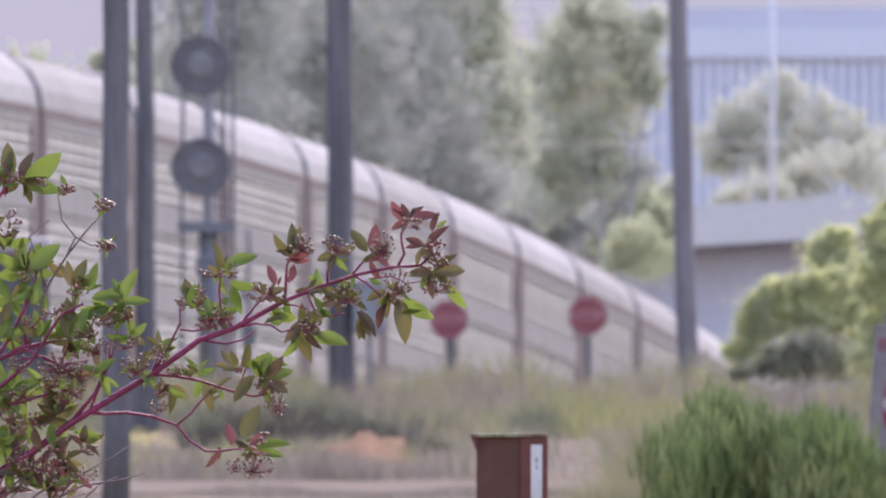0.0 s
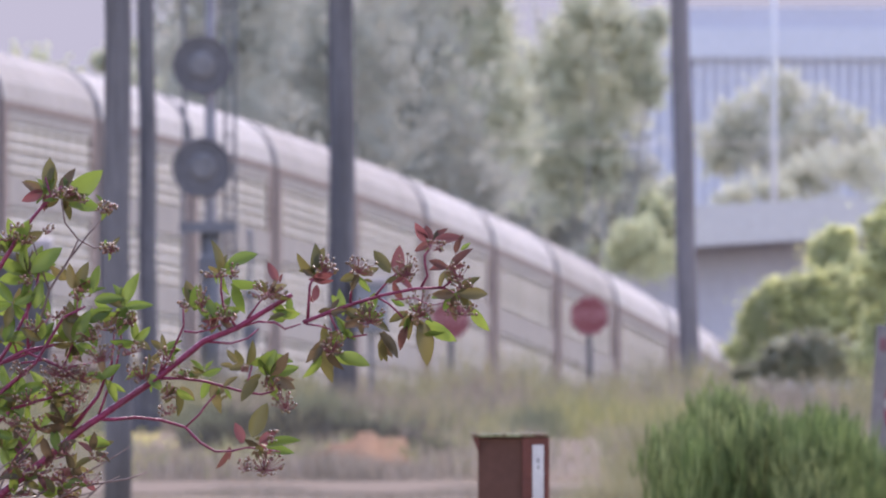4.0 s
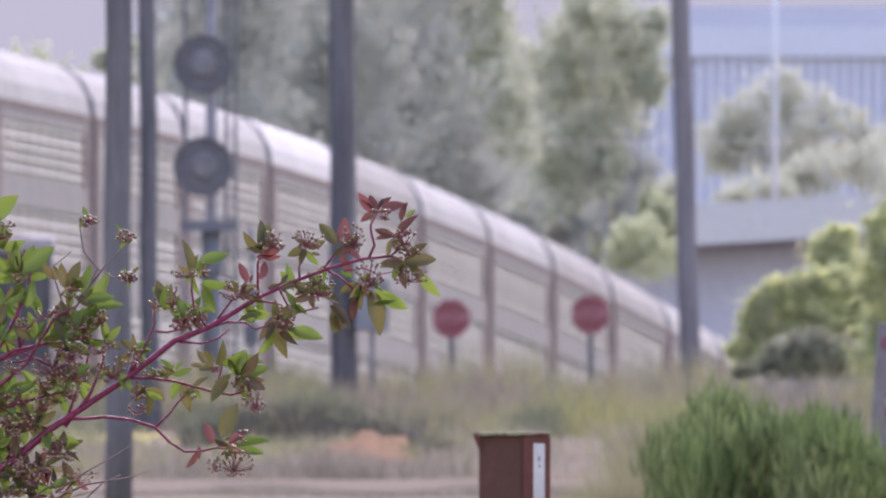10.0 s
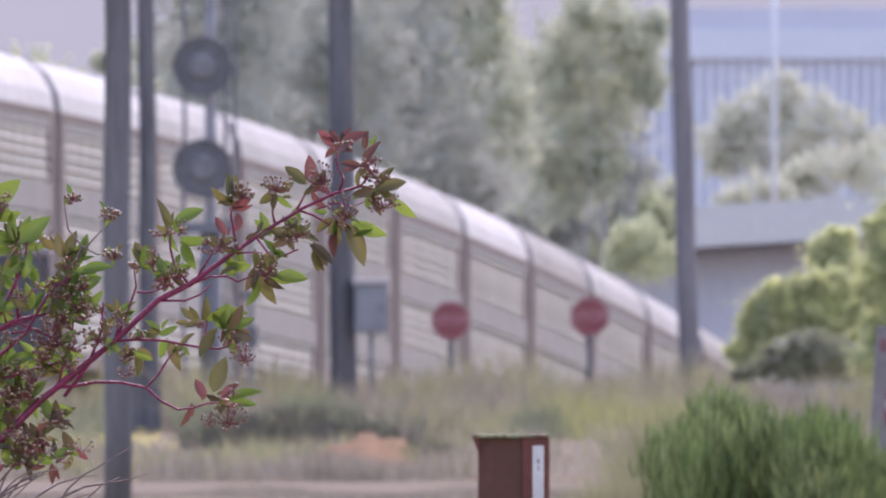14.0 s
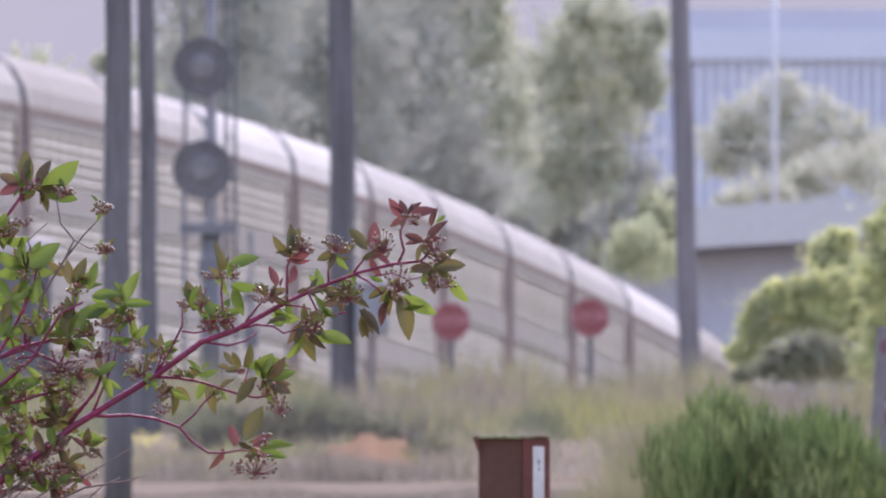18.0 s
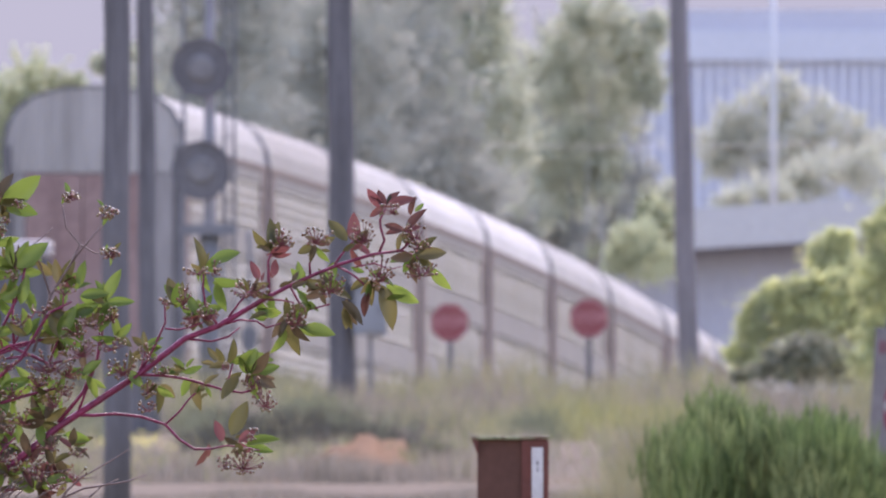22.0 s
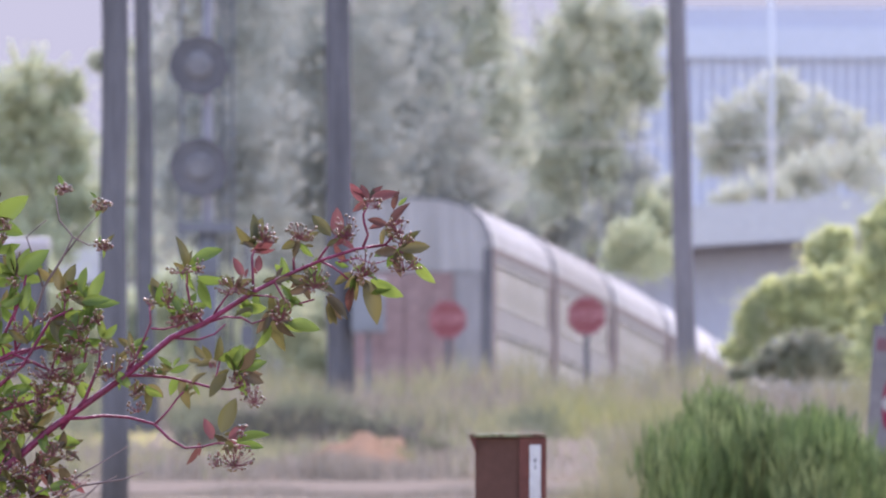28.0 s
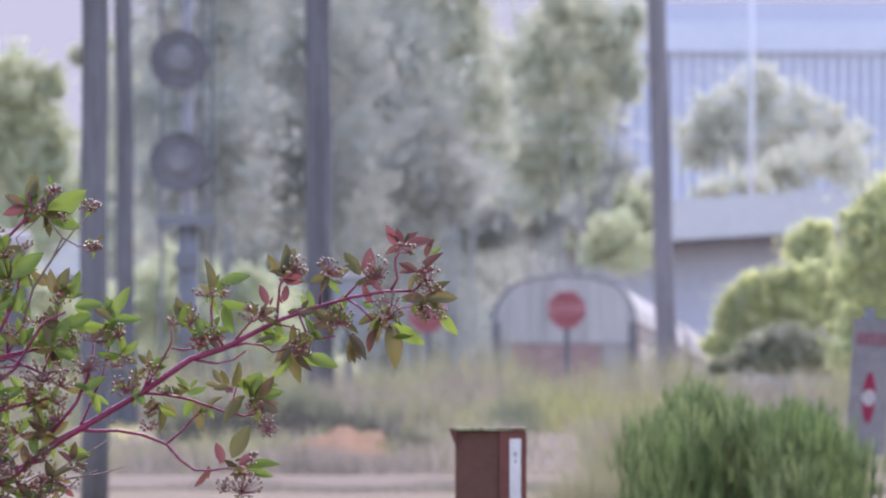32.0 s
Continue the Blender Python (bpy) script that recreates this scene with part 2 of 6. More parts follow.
M = dict(
    soil=material("dry_soil", (0.150, 0.124, 0.096), 0.95, vary=0.2, scale=0.35, fine=6, second=(0.134, 0.115, 0.087), spec=0.0),
    gravel=material("pale_gravel", (0.147, 0.121, 0.101), 1.0, vary=0.35, scale=1.6, fine=25, bump=0.5, spec=0.0, second=(0.123, 0.103, 0.084)),
    red_earth=material("red_earth", (0.165, 0.1, 0.068), 0.95, vary=0.35, scale=3, fine=14, bump=0.7, spec=0.0, second=(0.125, 0.09, 0.066)),
    ballast=material("ballast", (0.532, 0.494, 0.475), 0.95, vary=0.3, scale=1, fine=18, bump=0.8, spec=0.1),
    pole=material("weathered_pole_wood", (0.108, 0.102, 0.112), 0.85, vary=0.25, scale=2, fine=14, stretch=(4, 4, 0.25), bump=0.4, spec=0.05),
    # the same pole wood, lightened: haze is put into its colour
    pole_hazed=material("hazed_weathered_pole_wood", (0.165, 0.15, 0.162), 0.85, vary=0.25, scale=2, fine=14, stretch=(4, 4, 0.25), bump=0.4, spec=0.05),
    steel_post=material("dull_steel_post", (0.135, 0.134, 0.15), 0.8, 0.0, vary=0.2, scale=3, fine=20, spec=0.05),
    galv=material("galvanised_panel", (0.285, 0.262, 0.245), 0.75, 0.2, vary=0.2, scale=1.5, fine=9, each=0.06, second=(0.205, 0.188, 0.175), stretch=(1, 0.5, 1.4), spec=0.1, grow=0),
    galv_band=material("grey_side_band", (0.225, 0.21, 0.2), 0.9, 0.1, vary=0.12, scale=0.6, fine=9, second=(0.2, 0.187, 0.18), spec=0.0),
    roof=material("pale_roof_sheet", (0.262, 0.249, 0.249), 0.85, 0.1, vary=0.08, scale=0.3, fine=6, each=0.05, second=(0.237, 0.227, 0.225), spec=0.05, grow=0),
    roof_dull=material("dull_roof_sheet", (0.223, 0.210, 0.205), 0.85, 0.1, vary=0.1, scale=0.3, fine=6, each=0.05, second=(0.201, 0.188, 0.183), spec=0.03, grow=0),
    roof_bright=material("fresh_roof_sheet", (0.320, 0.307, 0.311), 0.8, 0.1, vary=0.06, scale=0.3, fine=6, each=0.04, second=(0.298, 0.286, 0.290), spec=0.08, grow=0),
    car_dark=material("brown_rack_frame", (0.18, 0.146, 0.138), 0.9, 0.1, vary=0.2, scale=0.8, fine=8, spec=0.0),
    car_brown=material("faded_brown_paint", (0.186, 0.122, 0.12), 0.85, vary=0.2, scale=0.9, fine=8, second=(0.209, 0.144, 0.141), spec=0.05),
    car_white=material("chalky_white_paint", (0.292, 0.275, 0.276), 0.85, vary=0.12, scale=2.2, fine=9, second=(0.235, 0.22, 0.218), stretch=(1, 1, 0.12), spec=0.05),
    car_grey=material("grey_door_paint", (0.205, 0.19, 0.194), 0.85, vary=0.15, scale=1.0, fine=8, stretch=(1, 1, 0.2), spec=0.05),
    iron=material("dark_iron", (0.114, 0.104, 0.095), 0.6, 0.5, vary=0.3, scale=2, fine=20),
    tie=material("old_tie_wood", (0.171, 0.142, 0.123), 0.9, vary=0.3, scale=2, fine=20),
    black_disc=material("dull_black_paint", (0.118, 0.112, 0.122), 0.8, vary=0.2, scale=3, fine=20, spec=0.05),
    grey_lens=material("grey_housing", (0.158, 0.15, 0.158), 0.8, vary=0.2, scale=4, fine=20, spec=0.05),
    sign_red=material("faded_red_sheeting", (0.167, 0.0323, 0.0418), 0.5, vary=0.12, scale=5, fine=30, second=(0.18, 0.0418, 0.0494)),
    sign_pink=material("faded_white_lettering", (0.361, 0.171, 0.186), 0.5, vary=0.1, scale=5, fine=30),
    sign_white=material("white_sign_sheet", (0.38, 0.361, 0.37), 0.5, vary=0.08, scale=6, fine=40, second=(0.323, 0.304, 0.308)),
    sign_board=material("weathered_sign_sheet", (0.145, 0.131, 0.138), 0.6, vary=0.12, scale=6, fine=40, second=(0.125, 0.112, 0.12), spec=0.1),
    emblem_pale=material("yellowed_white_print", (0.25, 0.225, 0.23), 0.6, vary=0.1, scale=6, fine=40, spec=0.1),
    lamp_paint=material("faded_grey_paint", (0.42, 0.42, 0.45), 0.8, vary=0.1, scale=2, fine=10, spec=0.05),
    header_red=material("faded_dull_red_print", (0.148, 0.0646, 0.0798), 0.6, vary=0.15, scale=8, fine=40, spec=0.1),
    # darker copy of the post's brown: the web's shade is in the colour
    rust_shaded=material("shaded_brown_paint", (0.0836, 0.039, 0.030), 0.7, vary=0.1, scale=5, fine=30, second=(0.072, 0.034, 0.027), bump=0.1, spec=0.1),
    # pale green patches paint sun glints into the cap's colour
    glint_cap=material("glint_speckled_cap", (0.15, 0.15, 0.085), 0.7, vary=0.4, scale=14, fine=60, second=(0.085, 0.045, 0.03), patch=0.5, bump=0.4, spec=0.3),
    sign_grey=material("grey_print", (0.133, 0.125, 0.141), 0.6, vary=0.1, scale=6, fine=40, spec=0.1),
    sign_crimson=material("crimson_print", (0.162, 0.0152, 0.038), 0.5, vary=0.1, scale=6, fine=40, spec=0.1),
    rust_post=material("rust_brown_paint", (0.108, 0.034, 0.0276), 0.55, vary=0.12, scale=5, fine=30, second=(0.085, 0.0276, 0.0228), bump=0.15, spec=0.15),
    box_paint=material("blue_grey_cabinet_paint", (0.162, 0.167, 0.19), 0.5, vary=0.1, scale=3, fine=20),
    box_roof=material("pale_cabinet_roof", (0.323, 0.285, 0.294), 0.5, vary=0.1, scale=3, fine=20),
    concrete=material("bridge_concrete", (0.385, 0.372, 0.385), 0.9, vary=0.06, scale=0.3, fine=4, second=(0.37, 0.358, 0.37), spec=0.05),
    # darker, bluer concrete: the shade under the deck put into the colour
    shade_concrete=material("shade_toned_concrete", (0.335, 0.335, 0.41), 0.9, vary=0.06, scale=0.4, fine=4, second=(0.315, 0.318, 0.385), spec=0.05),
    cladding=material("blue_grey_cladding", (0.367, 0.376, 0.461), 0.7, vary=0.05, scale=0.2, fine=3, second=(0.352, 0.362, 0.442), spec=0.1),
    fascia=material("pale_fascia", (0.419, 0.432, 0.502), 0.7, vary=0.05, scale=0.2, fine=3, spec=0.1),
    rib=material("pale_blue_rib", (0.465, 0.475, 0.551), 0.7, vary=0.05, scale=0.2, fine=3, spec=0.1),
    wire=material("wire", (0.38, 0.361, 0.361), 0.5, 0.4, vary=0.05, scale=3, fine=20),
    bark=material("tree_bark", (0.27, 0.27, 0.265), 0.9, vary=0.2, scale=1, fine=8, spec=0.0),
    # distant foliage: haze is put into the base colours, lifted pale and greyish
    leaf_dark=material("dark_hazed_foliage", (0.324, 0.331, 0.300), 0.9, vary=0.06, scale=0.12, fine=2, each=0.06, second=(0.355, 0.360, 0.306), thin=0.42, bump=0, spec=0.0),
    leaf_mid=material("mid_hazed_foliage", (0.416, 0.432, 0.343), 0.9, vary=0.05, scale=0.15, fine=2, each=0.06, second=(0.442, 0.452, 0.339), thin=0.46, bump=0, spec=0.0),
    leaf_light=material("light_hazed_foliage", (0.40, 0.425, 0.29), 0.9, vary=0.08, scale=0.2, fine=2, each=0.12, second=(0.44, 0.45, 0.295), thin=0.4, bump=0, spec=0.0),
    leaf_far=material("far_hazed_foliage", (0.437, 0.446, 0.353), 0.9, vary=0.03, scale=0.12, fine=2, each=0.06, second=(0.428, 0.432, 0.374), thin=0.5, bump=0, spec=0.0),
    leaf_yellow=material("yellow_green_foliage", (0.572, 0.583, 0.297), 0.85, vary=0.2, scale=2.2, fine=7, each=0.3, second=(0.400, 0.421, 0.248), patch=0.52, thin=0.5, bump=0, spec=0.0),
    # darker foliage colour that holds the shade of the yellow-green bush
    leaf_shade=material("shaded_grey_green_foliage", (0.244, 0.241, 0.189), 0.85, vary=0.16, scale=2.0, fine=7, each=0.3, second=(0.277, 0.281, 0.193), thin=0.4, bump=0, spec=0.0),
    reed=material("reed_green", (0.085, 0.125, 0.046), 0.7, vary=0.3, scale=1.5, fine=6, each=0.5, second=(0.118, 0.145, 0.066), thin=0.4, bump=0, spec=0.05),
    dry_grass=material("dry_grass", (0.198, 0.166, 0.133), 0.8, vary=0.2, scale=0.5, fine=3, each=0.35, second=(0.170, 0.143, 0.120), thin=0.35, bump=0),
    green_grass=material("green_grass", (0.176, 0.173, 0.095), 0.7, vary=0.2, scale=0.6, fine=3, each=0.35, second=(0.204, 0.185, 0.109), thin=0.4, bump=0),
    weed=material("olive_weed", (0.145, 0.15, 0.098), 0.7, vary=0.2, scale=1.5, fine=6, each=0.3, second=(0.125, 0.13, 0.092), thin=0.3, bump=0, spec=0.03),
    brown_weed=material("shade_brown_weed", (0.06, 0.055, 0.052), 0.9, vary=0.2, scale=1.0, fine=5, each=0.35, second=(0.075, 0.07, 0.058), thin=0.1, bump=0, spec=0.0),
    yellow_weed=material("yellow_green_weed", (0.225, 0.21, 0.088), 0.7, vary=0.2, scale=1.5, fine=6, each=0.35, second=(0.18, 0.18, 0.082), thin=0.4, bump=0),
    straw=material("ochre_straw", (0.253, 0.185, 0.126), 0.8, vary=0.2, scale=0.8, fine=4, each=0.3, second=(0.208, 0.155, 0.119), thin=0.3, bump=0),
    flower=material("yellow_flower", (0.646, 0.57, 0.171), 0.6, vary=0.1, scale=5, fine=20, each=0.25, thin=0.3, bump=0),
    twig_red=material("crimson_twig", (0.15, 0.018, 0.05), 0.32, vary=0.25, scale=12, fine=90, second=(0.11, 0.016, 0.038), bump=0.3, spec=0.2),
    twig_pale=material("bare_brown_twig", (0.115, 0.072, 0.07), 0.6, vary=0.2, scale=12, fine=90, bump=0.3),
    leaf_green=material("glossy_green_leaf", (0.105, 0.152, 0.027), 0.2, vary=0.2, scale=14, fine=80, each=0.25, second=(0.088, 0.123, 0.027), thin=0.6, bump=0.3, spec=0.3, grow=0),
    leaf_red=material("bronze_red_leaf", (0.125, 0.032, 0.044), 0.25, vary=0.2, scale=14, fine=80, each=0.3, second=(0.095, 0.05, 0.03), thin=0.55, bump=0.3, spec=0.25, grow=0),
    leaf_olive=material("bronze_green_leaf", (0.083, 0.099, 0.025), 0.2, vary=0.2, scale=14, fine=80, each=0.25, second=(0.101, 0.056, 0.031), thin=0.55, bump=0.3, spec=0.3, grow=0),
    leaf_plum=material("dark_plum_leaf", (0.084, 0.039, 0.034), 0.25, vary=0.2, scale=14, fine=80, each=0.3, second=(0.069, 0.069, 0.027), thin=0.5, bump=0.3, spec=0.25, grow=0),
    stalk=material("dull_red_flower_stalk", (0.13, 0.038, 0.045), 0.5, vary=0.2, scale=12, fine=90, bump=0, spec=0.1),
    berry=material("red_brown_bud", (0.115, 0.047, 0.032), 0.16, vary=0.25, scale=40, fine=120, each=0.4, second=(0.115, 0.08, 0.034), bump=0, spec=0.6),
    car_paint=material("silver_grey_car_paint", (0.24, 0.24, 0.285), 0.24, 0.7, vary=0.05, scale=2, fine=20, spec=0.6, bump=0),
    white_paint=material("gleam_white_car_paint", (0.57, 0.551, 0.589), 0.25, 0.0, vary=0.05, scale=2, fine=20, spec=0.6, bump=0),
    # pale base colour puts the sun's glare into the glass
    car_glass=material("glare_pale_car_glass", (0.418, 0.418, 0.475), 0.33, 0.0, vary=0.05, scale=2, fine=20, spec=1.0, bump=0),
    side_glass=material("tinted_side_glass", (0.162, 0.162, 0.19), 0.25, 0.0, vary=0.05, scale=2, fine=20, spec=0.3, bump=0),
    tyre=material("black_tyre_rubber", (0.038, 0.038, 0.0418), 0.8, vary=0.2, scale=5, fine=40),
    dark_bird=material("dark_plumage", (0.095, 0.095, 0.104), 0.7, vary=0.2, scale=8, fine=30),
)


# ---- mesh helpers ----
def mesh_ob(name, bm, mat, parent=None, label="", smooth=False):
    me = bpy.data.meshes.new(name)
    bm.to_mesh(me)
    bm.free()
    if smooth:
        for p in me.polygons:
            p.use_smooth = True
    me.materials.append(mat)
    ob = new(name, me)
    ob.parent = parent
    if label:
        ob["label"] = label
    return ob


def part(name, bm, mat, parent, label="", smooth=False):
    return mesh_ob(name, bm, mat, parent, label, smooth)


def share(name, me, parent, m=None):
    ob = new(name, me)
    ob.parent = parent
    if m is not None:
        ob.matrix_basis = m
    return ob


def from_np(name, verts, faces, mat, parent=None, smooth=False):
    me = bpy.data.meshes.new(name)
    me.from_pydata(verts.tolist() if hasattr(verts, "tolist") else verts, [], faces.tolist() if hasattr(faces, "tolist") else faces)
    me.materials.append(mat)
    if smooth:
        for p in me.polygons:
            p.use_smooth = True
    ob = new(name, me)
    ob.parent = parent
    return ob


def empty(name, m, label, category, group="", kind=""):
    e = new(name)
    e.empty_display_size = 0.2
    e.matrix_basis = m
    return tagged(e, label, category, group, kind)


def box(bm, x0, x1, y0, y1, z0, z1, bevel=0.0):
    vs = [bm.verts.new(p) for p in ((x0, y0, z0), (x1, y0, z0), (x1, y1, z0), (x0, y1, z0), (x0, y0, z1), (x1, y0, z1), (x1, y1, z1), (x0, y1, z1))]
    fs = [bm.faces.new([vs[i] for i in q]) for q in ((3, 2, 1, 0), (4, 5, 6, 7), (0, 1, 5, 4), (1, 2, 6, 5), (2, 3, 7, 6), (3, 0, 4, 7))]
    if bevel:
        es = list({e for f in fs for e in f.edges})
        bmesh.ops.bevel(bm, geom=es, offset=bevel, segments=2, affect="EDGES", profile=0.6)
    return bm


def boxes(*args, bevel=0.0):
    bm = bmesh.new()
    for a in args:
        box(bm, *a, bevel=bevel)
    return bm


def tube(bm, pts, radii, sides=8, cap=True):
    """A round bar through the points, with a radius at each."""
    rings, pts = [], [Vector(p) for p in pts]
    for i, p in enumerate(pts):
        d = (pts[min(i + 1, len(pts) - 1)] - pts[max(i - 1, 0)]).normalized()
        u = d.cross(Vector((0, 1, 0)) if abs(d.y) < 0.9 else Vector((1, 0, 0))).normalized()
        v = d.cross(u)
        rings.append([bm.verts.new(p + (u * math.cos(a) + v * math.sin(a)) * radii[i]) for a in [2 * math.pi * k / sides for k in range(sides)]])
    for r0, r1 in zip(rings, rings[1:]):
        for k in range(sides):
            bm.faces.new((r0[k], r0[(k + 1) % sides], r1[(k + 1) % sides], r1[k]))
    if cap:
        bm.faces.new(rings[0][::-1]), bm.faces.new(rings[-1])
    return bm


def disc(bm, c, r, depth, sides=24, turn=0.0):
    """A flat round or many-sided plate that faces along y, its front at c."""
    c = Vector(c)
    rings = [[bm.verts.new(c + Vector((r * math.cos(a), dy, r * math.sin(a)))) for a in [2 * math.pi * (k + turn) / sides for k in range(sides)]] for dy in (0, depth)]
    bm.faces.new(rings[0]), bm.faces.new(rings[1][::-1])
    for k in range(sides):
        bm.faces.new((rings[0][k], rings[1][k], rings[1][(k + 1) % sides], rings[0][(k + 1) % sides]))
    return bm

# ---- the line of the track and the lie of the land ----
CAR = 28.4                              # one car over its couplers
SPEED = 0.66 * CAR


def rail_point(i):
    """The middle of the track at car length i from the crossing."""
    z = -0.022 - 0.2137 * i - 0.028 * i * i
    if i < -3.8:
        z = 0.386
    if i > 10:
        j = min(i, 16) - 10
        z = -4.959 - 0.774 * j + 0.774 * j * j / 12
    return Vector((-3.465 + 1.325 * (i - 3), 686 + CAR * i, z))


def ground_z(x, y):
    """Flat as far as the crest, then falling away with the track, and rising to low hills far off."""
    i = (y - 686) / CAR
    z = min(0.0, rail_point(i).z - 0.75)
    if i < 3:
        z = z * max(0.0, min(1.0, (i + 0.5) / 3.5)) if i > -0.5 else 0.0
    if y > 1500:
        k = min(1.0, (y - 1500) / 2200)
        z += 22 * k * k * (3 - 2 * k)
    return z


# ground: one sheet to the horizon
ys = [-300, -100, 0, 60, 120, 200, 300, 360] + list(range(380, 1200, 10)) + [1250, 1350, 1500, 1700, 1900, 2200, 2600, 3000, 3400, 3800, 4400]
xs = [-900, -300, -100, -40] + [k * 1.5 for k in range(-16, 21)] + [60, 120, 300, 900]
gv, gf = [], []
for y in ys:
    for x in xs:
        g = ground_z(x, y)
        if abs(x) < 35 and y > 100:
            g += 0.05 * noise.noise((x * 0.35, y * 0.06, 0))
        gv.append((x, y, g))
nx = len(xs)
for a in range(len(ys) - 1):
    for b in range(nx - 1):
        gf.append((a * nx + b, a * nx + b + 1, (a + 1) * nx + b + 1, (a + 1) * nx + b))
ground = from_np("ground", gv, gf, M["soil"], smooth=True)
tagged(ground, "dry open ground with worn soil and thin weeds", "ground", kind="structure")

# gravel road across the view
rv, rf = [], []
for k in range(41):
    x = -20 + k
    for y, up in ((377 + 1.5 * math.sin(k * 0.35), 0.06), (390, 0.10), (406 + 2.0 * math.sin(k * 0.5 + 1), 0.06)):
        rv.append((x, y, up * 0.5 + 0.02 * noise.noise((x, y, 3))))
for k in range(40):
    for j in (0, 1):
        rf.append((k * 3 + j, k * 3 + 3 + j, k * 3 + 4 + j, k * 3 + 1 + j))
road = from_np("road", rv, rf, M["gravel"], smooth=True)
tagged(road, "pale grey gravel road crossing dry ground", "road", kind="structure")

# gravel track that leaves the road and runs towards the railway
rv, rf = [], []
for k in range(18):
    y = 404 + 9.4 * k
    for dx, up in ((-0.5, 0.0), (-0.3, 0.05), (0.3, 0.05), (0.5, 0.0)):
        x = 1.22 + 0.0026 * (y - 400) + dx + 0.08 * math.sin(k * 1.9 + dx * 3)
        rv.append((x, y, -0.02 if k == 0 else 0.03 + up + 0.03 * noise.noise((x * 2, y * 0.2, 5))))
    if k:
        rf += [(k * 4 - 4 + j, k * 4 - 3 + j, k * 4 + 1 + j, k * 4 + j) for j in range(3)]
tagged(from_np("gravel_track", rv, rf, M["gravel"], smooth=True), "pale pinkish gravel track through dry grass", "track", kind="structure")

# track: ballast bed, ties and two rails
bv, bf, tv, tf = [], [], [], []
steps = [k * 0.5 for k in range(-32, 50)]
for n_, i in enumerate(steps):
    p = rail_point(i)
    for dx, dz in ((-2.6, -1.0), (-1.6, -0.22), (1.6, -0.22), (2.6, -1.0)):
        bv.append((p.x + dx, p.y, p.z + dz))
    if n_:
        for j in range(3):
            bf.append((n_ * 4 - 4 + j, n_ * 4 - 3 + j, n_ * 4 + 1 + j, n_ * 4 + j))
ballast = tagged(from_np("ballast_bed", bv, bf, M["ballast"]), "grey crushed-stone railway ballast bed", "ballast", kind="structure")
for k in range(0, 700):
    p = rail_point(-6 + k * 0.55 / CAR)
    o = len(tv)
    for y in (-0.11, 0.11):
        for x, z in ((-1.3, -0.35), (1.3, -0.35), (1.3, -0.17), (-1.3, -0.17)):
            tv.append((p.x + x, p.y + y, p.z + z))
    tf += [(o + a, o + b, o + c, o + d) for a, b, c, d in ((0, 1, 2, 3), (7, 6, 5, 4), (3, 2, 6, 7), (0, 3, 7, 4), (1, 5, 6, 2))]
tagged(from_np("railway_ties", tv, tf, M["tie"]), "old dark wooden railway ties in ballast", "railway ties", kind="stuff")
for side in (-0.75, 0.75):
    bm = bmesh.new()
    prev = None
    for i in steps:
        p = rail_point(i)
        ring = [bm.verts.new((p.x + side + dx, p.y, p.z + dz)) for dx, dz in ((-0.07, -0.17), (0.07, -0.17), (0.012, -0.14), (0.036, -0.03), (0.036, 0), (-0.036, 0), (-0.036, -0.03), (-0.012, -0.14))]
        if prev:
            for k in range(8):
                bm.faces.new((prev[k], prev[(k + 1) % 8], ring[(k + 1) % 8], ring[k]))
        prev = ring
    tagged(mesh_ob("rail", bm, M["iron"]), "worn steel railway rail on wooden ties", "rail", "rails of the track", "structure")


# ---- the train ----
HW, EAVE, TOP = 1.55, 4.9, 5.8
ARCH = ((-1.55, 4.9), (-1.50, 5.2), (-1.33, 5.50), (-1.05, 5.72), (-0.55, 5.86), (0, 5.89), (0.55, 5.86), (1.05, 5.72), (1.33, 5.50), (1.50, 5.2), (1.55, 4.9))
HALF = 13.55                            # half the body's length
END = 1.5                               # length of the dark end bays


def extruded(profile, y0, y1, thick=0.0):
    """A sheet with that outline across, from y0 to y1."""
    bm = bmesh.new()
    a = [bm.verts.new((x, y0, z)) for x, z in profile]
    b = [bm.verts.new((x, y1, z)) for x, z in profile]
    c = [bm.verts.new((x * (1 - thick / 1.5), y0, z - thick * (abs(x) < 1.54))) for x, z in profile]
    d = [bm.verts.new((x * (1 - thick / 1.5), y1, z - thick * (abs(x) < 1.54))) for x, z in profile]
    for k in range(len(profile) - 1):
        bm.faces.new((a[k], a[k + 1], b[k + 1], b[k]))
        bm.faces.new((c[k], d[k], d[k + 1], c[k + 1]))
        bm.faces.new((a[k], c[k], c[k + 1], a[k + 1]))
        bm.faces.new((b[k], b[k + 1], d[k + 1], d[k]))
    bm.faces.new((a[0], b[0], d[0], c[0])), bm.faces.new((a[-1], c[-1], d[-1], b[-1]))
    return bm


def slatted_panel(length, height, slats):
    """A side panel of level slats with open shadow lines between them."""
    bm = bmesh.new()
    step = height / slats
    p = []
    for k in range(slats):
        z = k * step
        p += [(0.0, z + step * 0.02), (0.0, z + step * 0.40), (0.046, z + step * 0.46), (0.046, z + step * 0.56), (0.006, z + step * 0.94)]
    p.append((0.0, height))
    a = [bm.verts.new((x, 0, zz)) for x, zz in p]
    b = [bm.verts.new((x, length, zz)) for x, zz in p]
    for j in range(len(p) - 1):
        bm.faces.new((a[j], b[j], b[j + 1], a[j + 1]))
    return bm


def make_car():
    """One closed two-deck car carrier; y runs along the track, z = 0 is the top of the rail."""
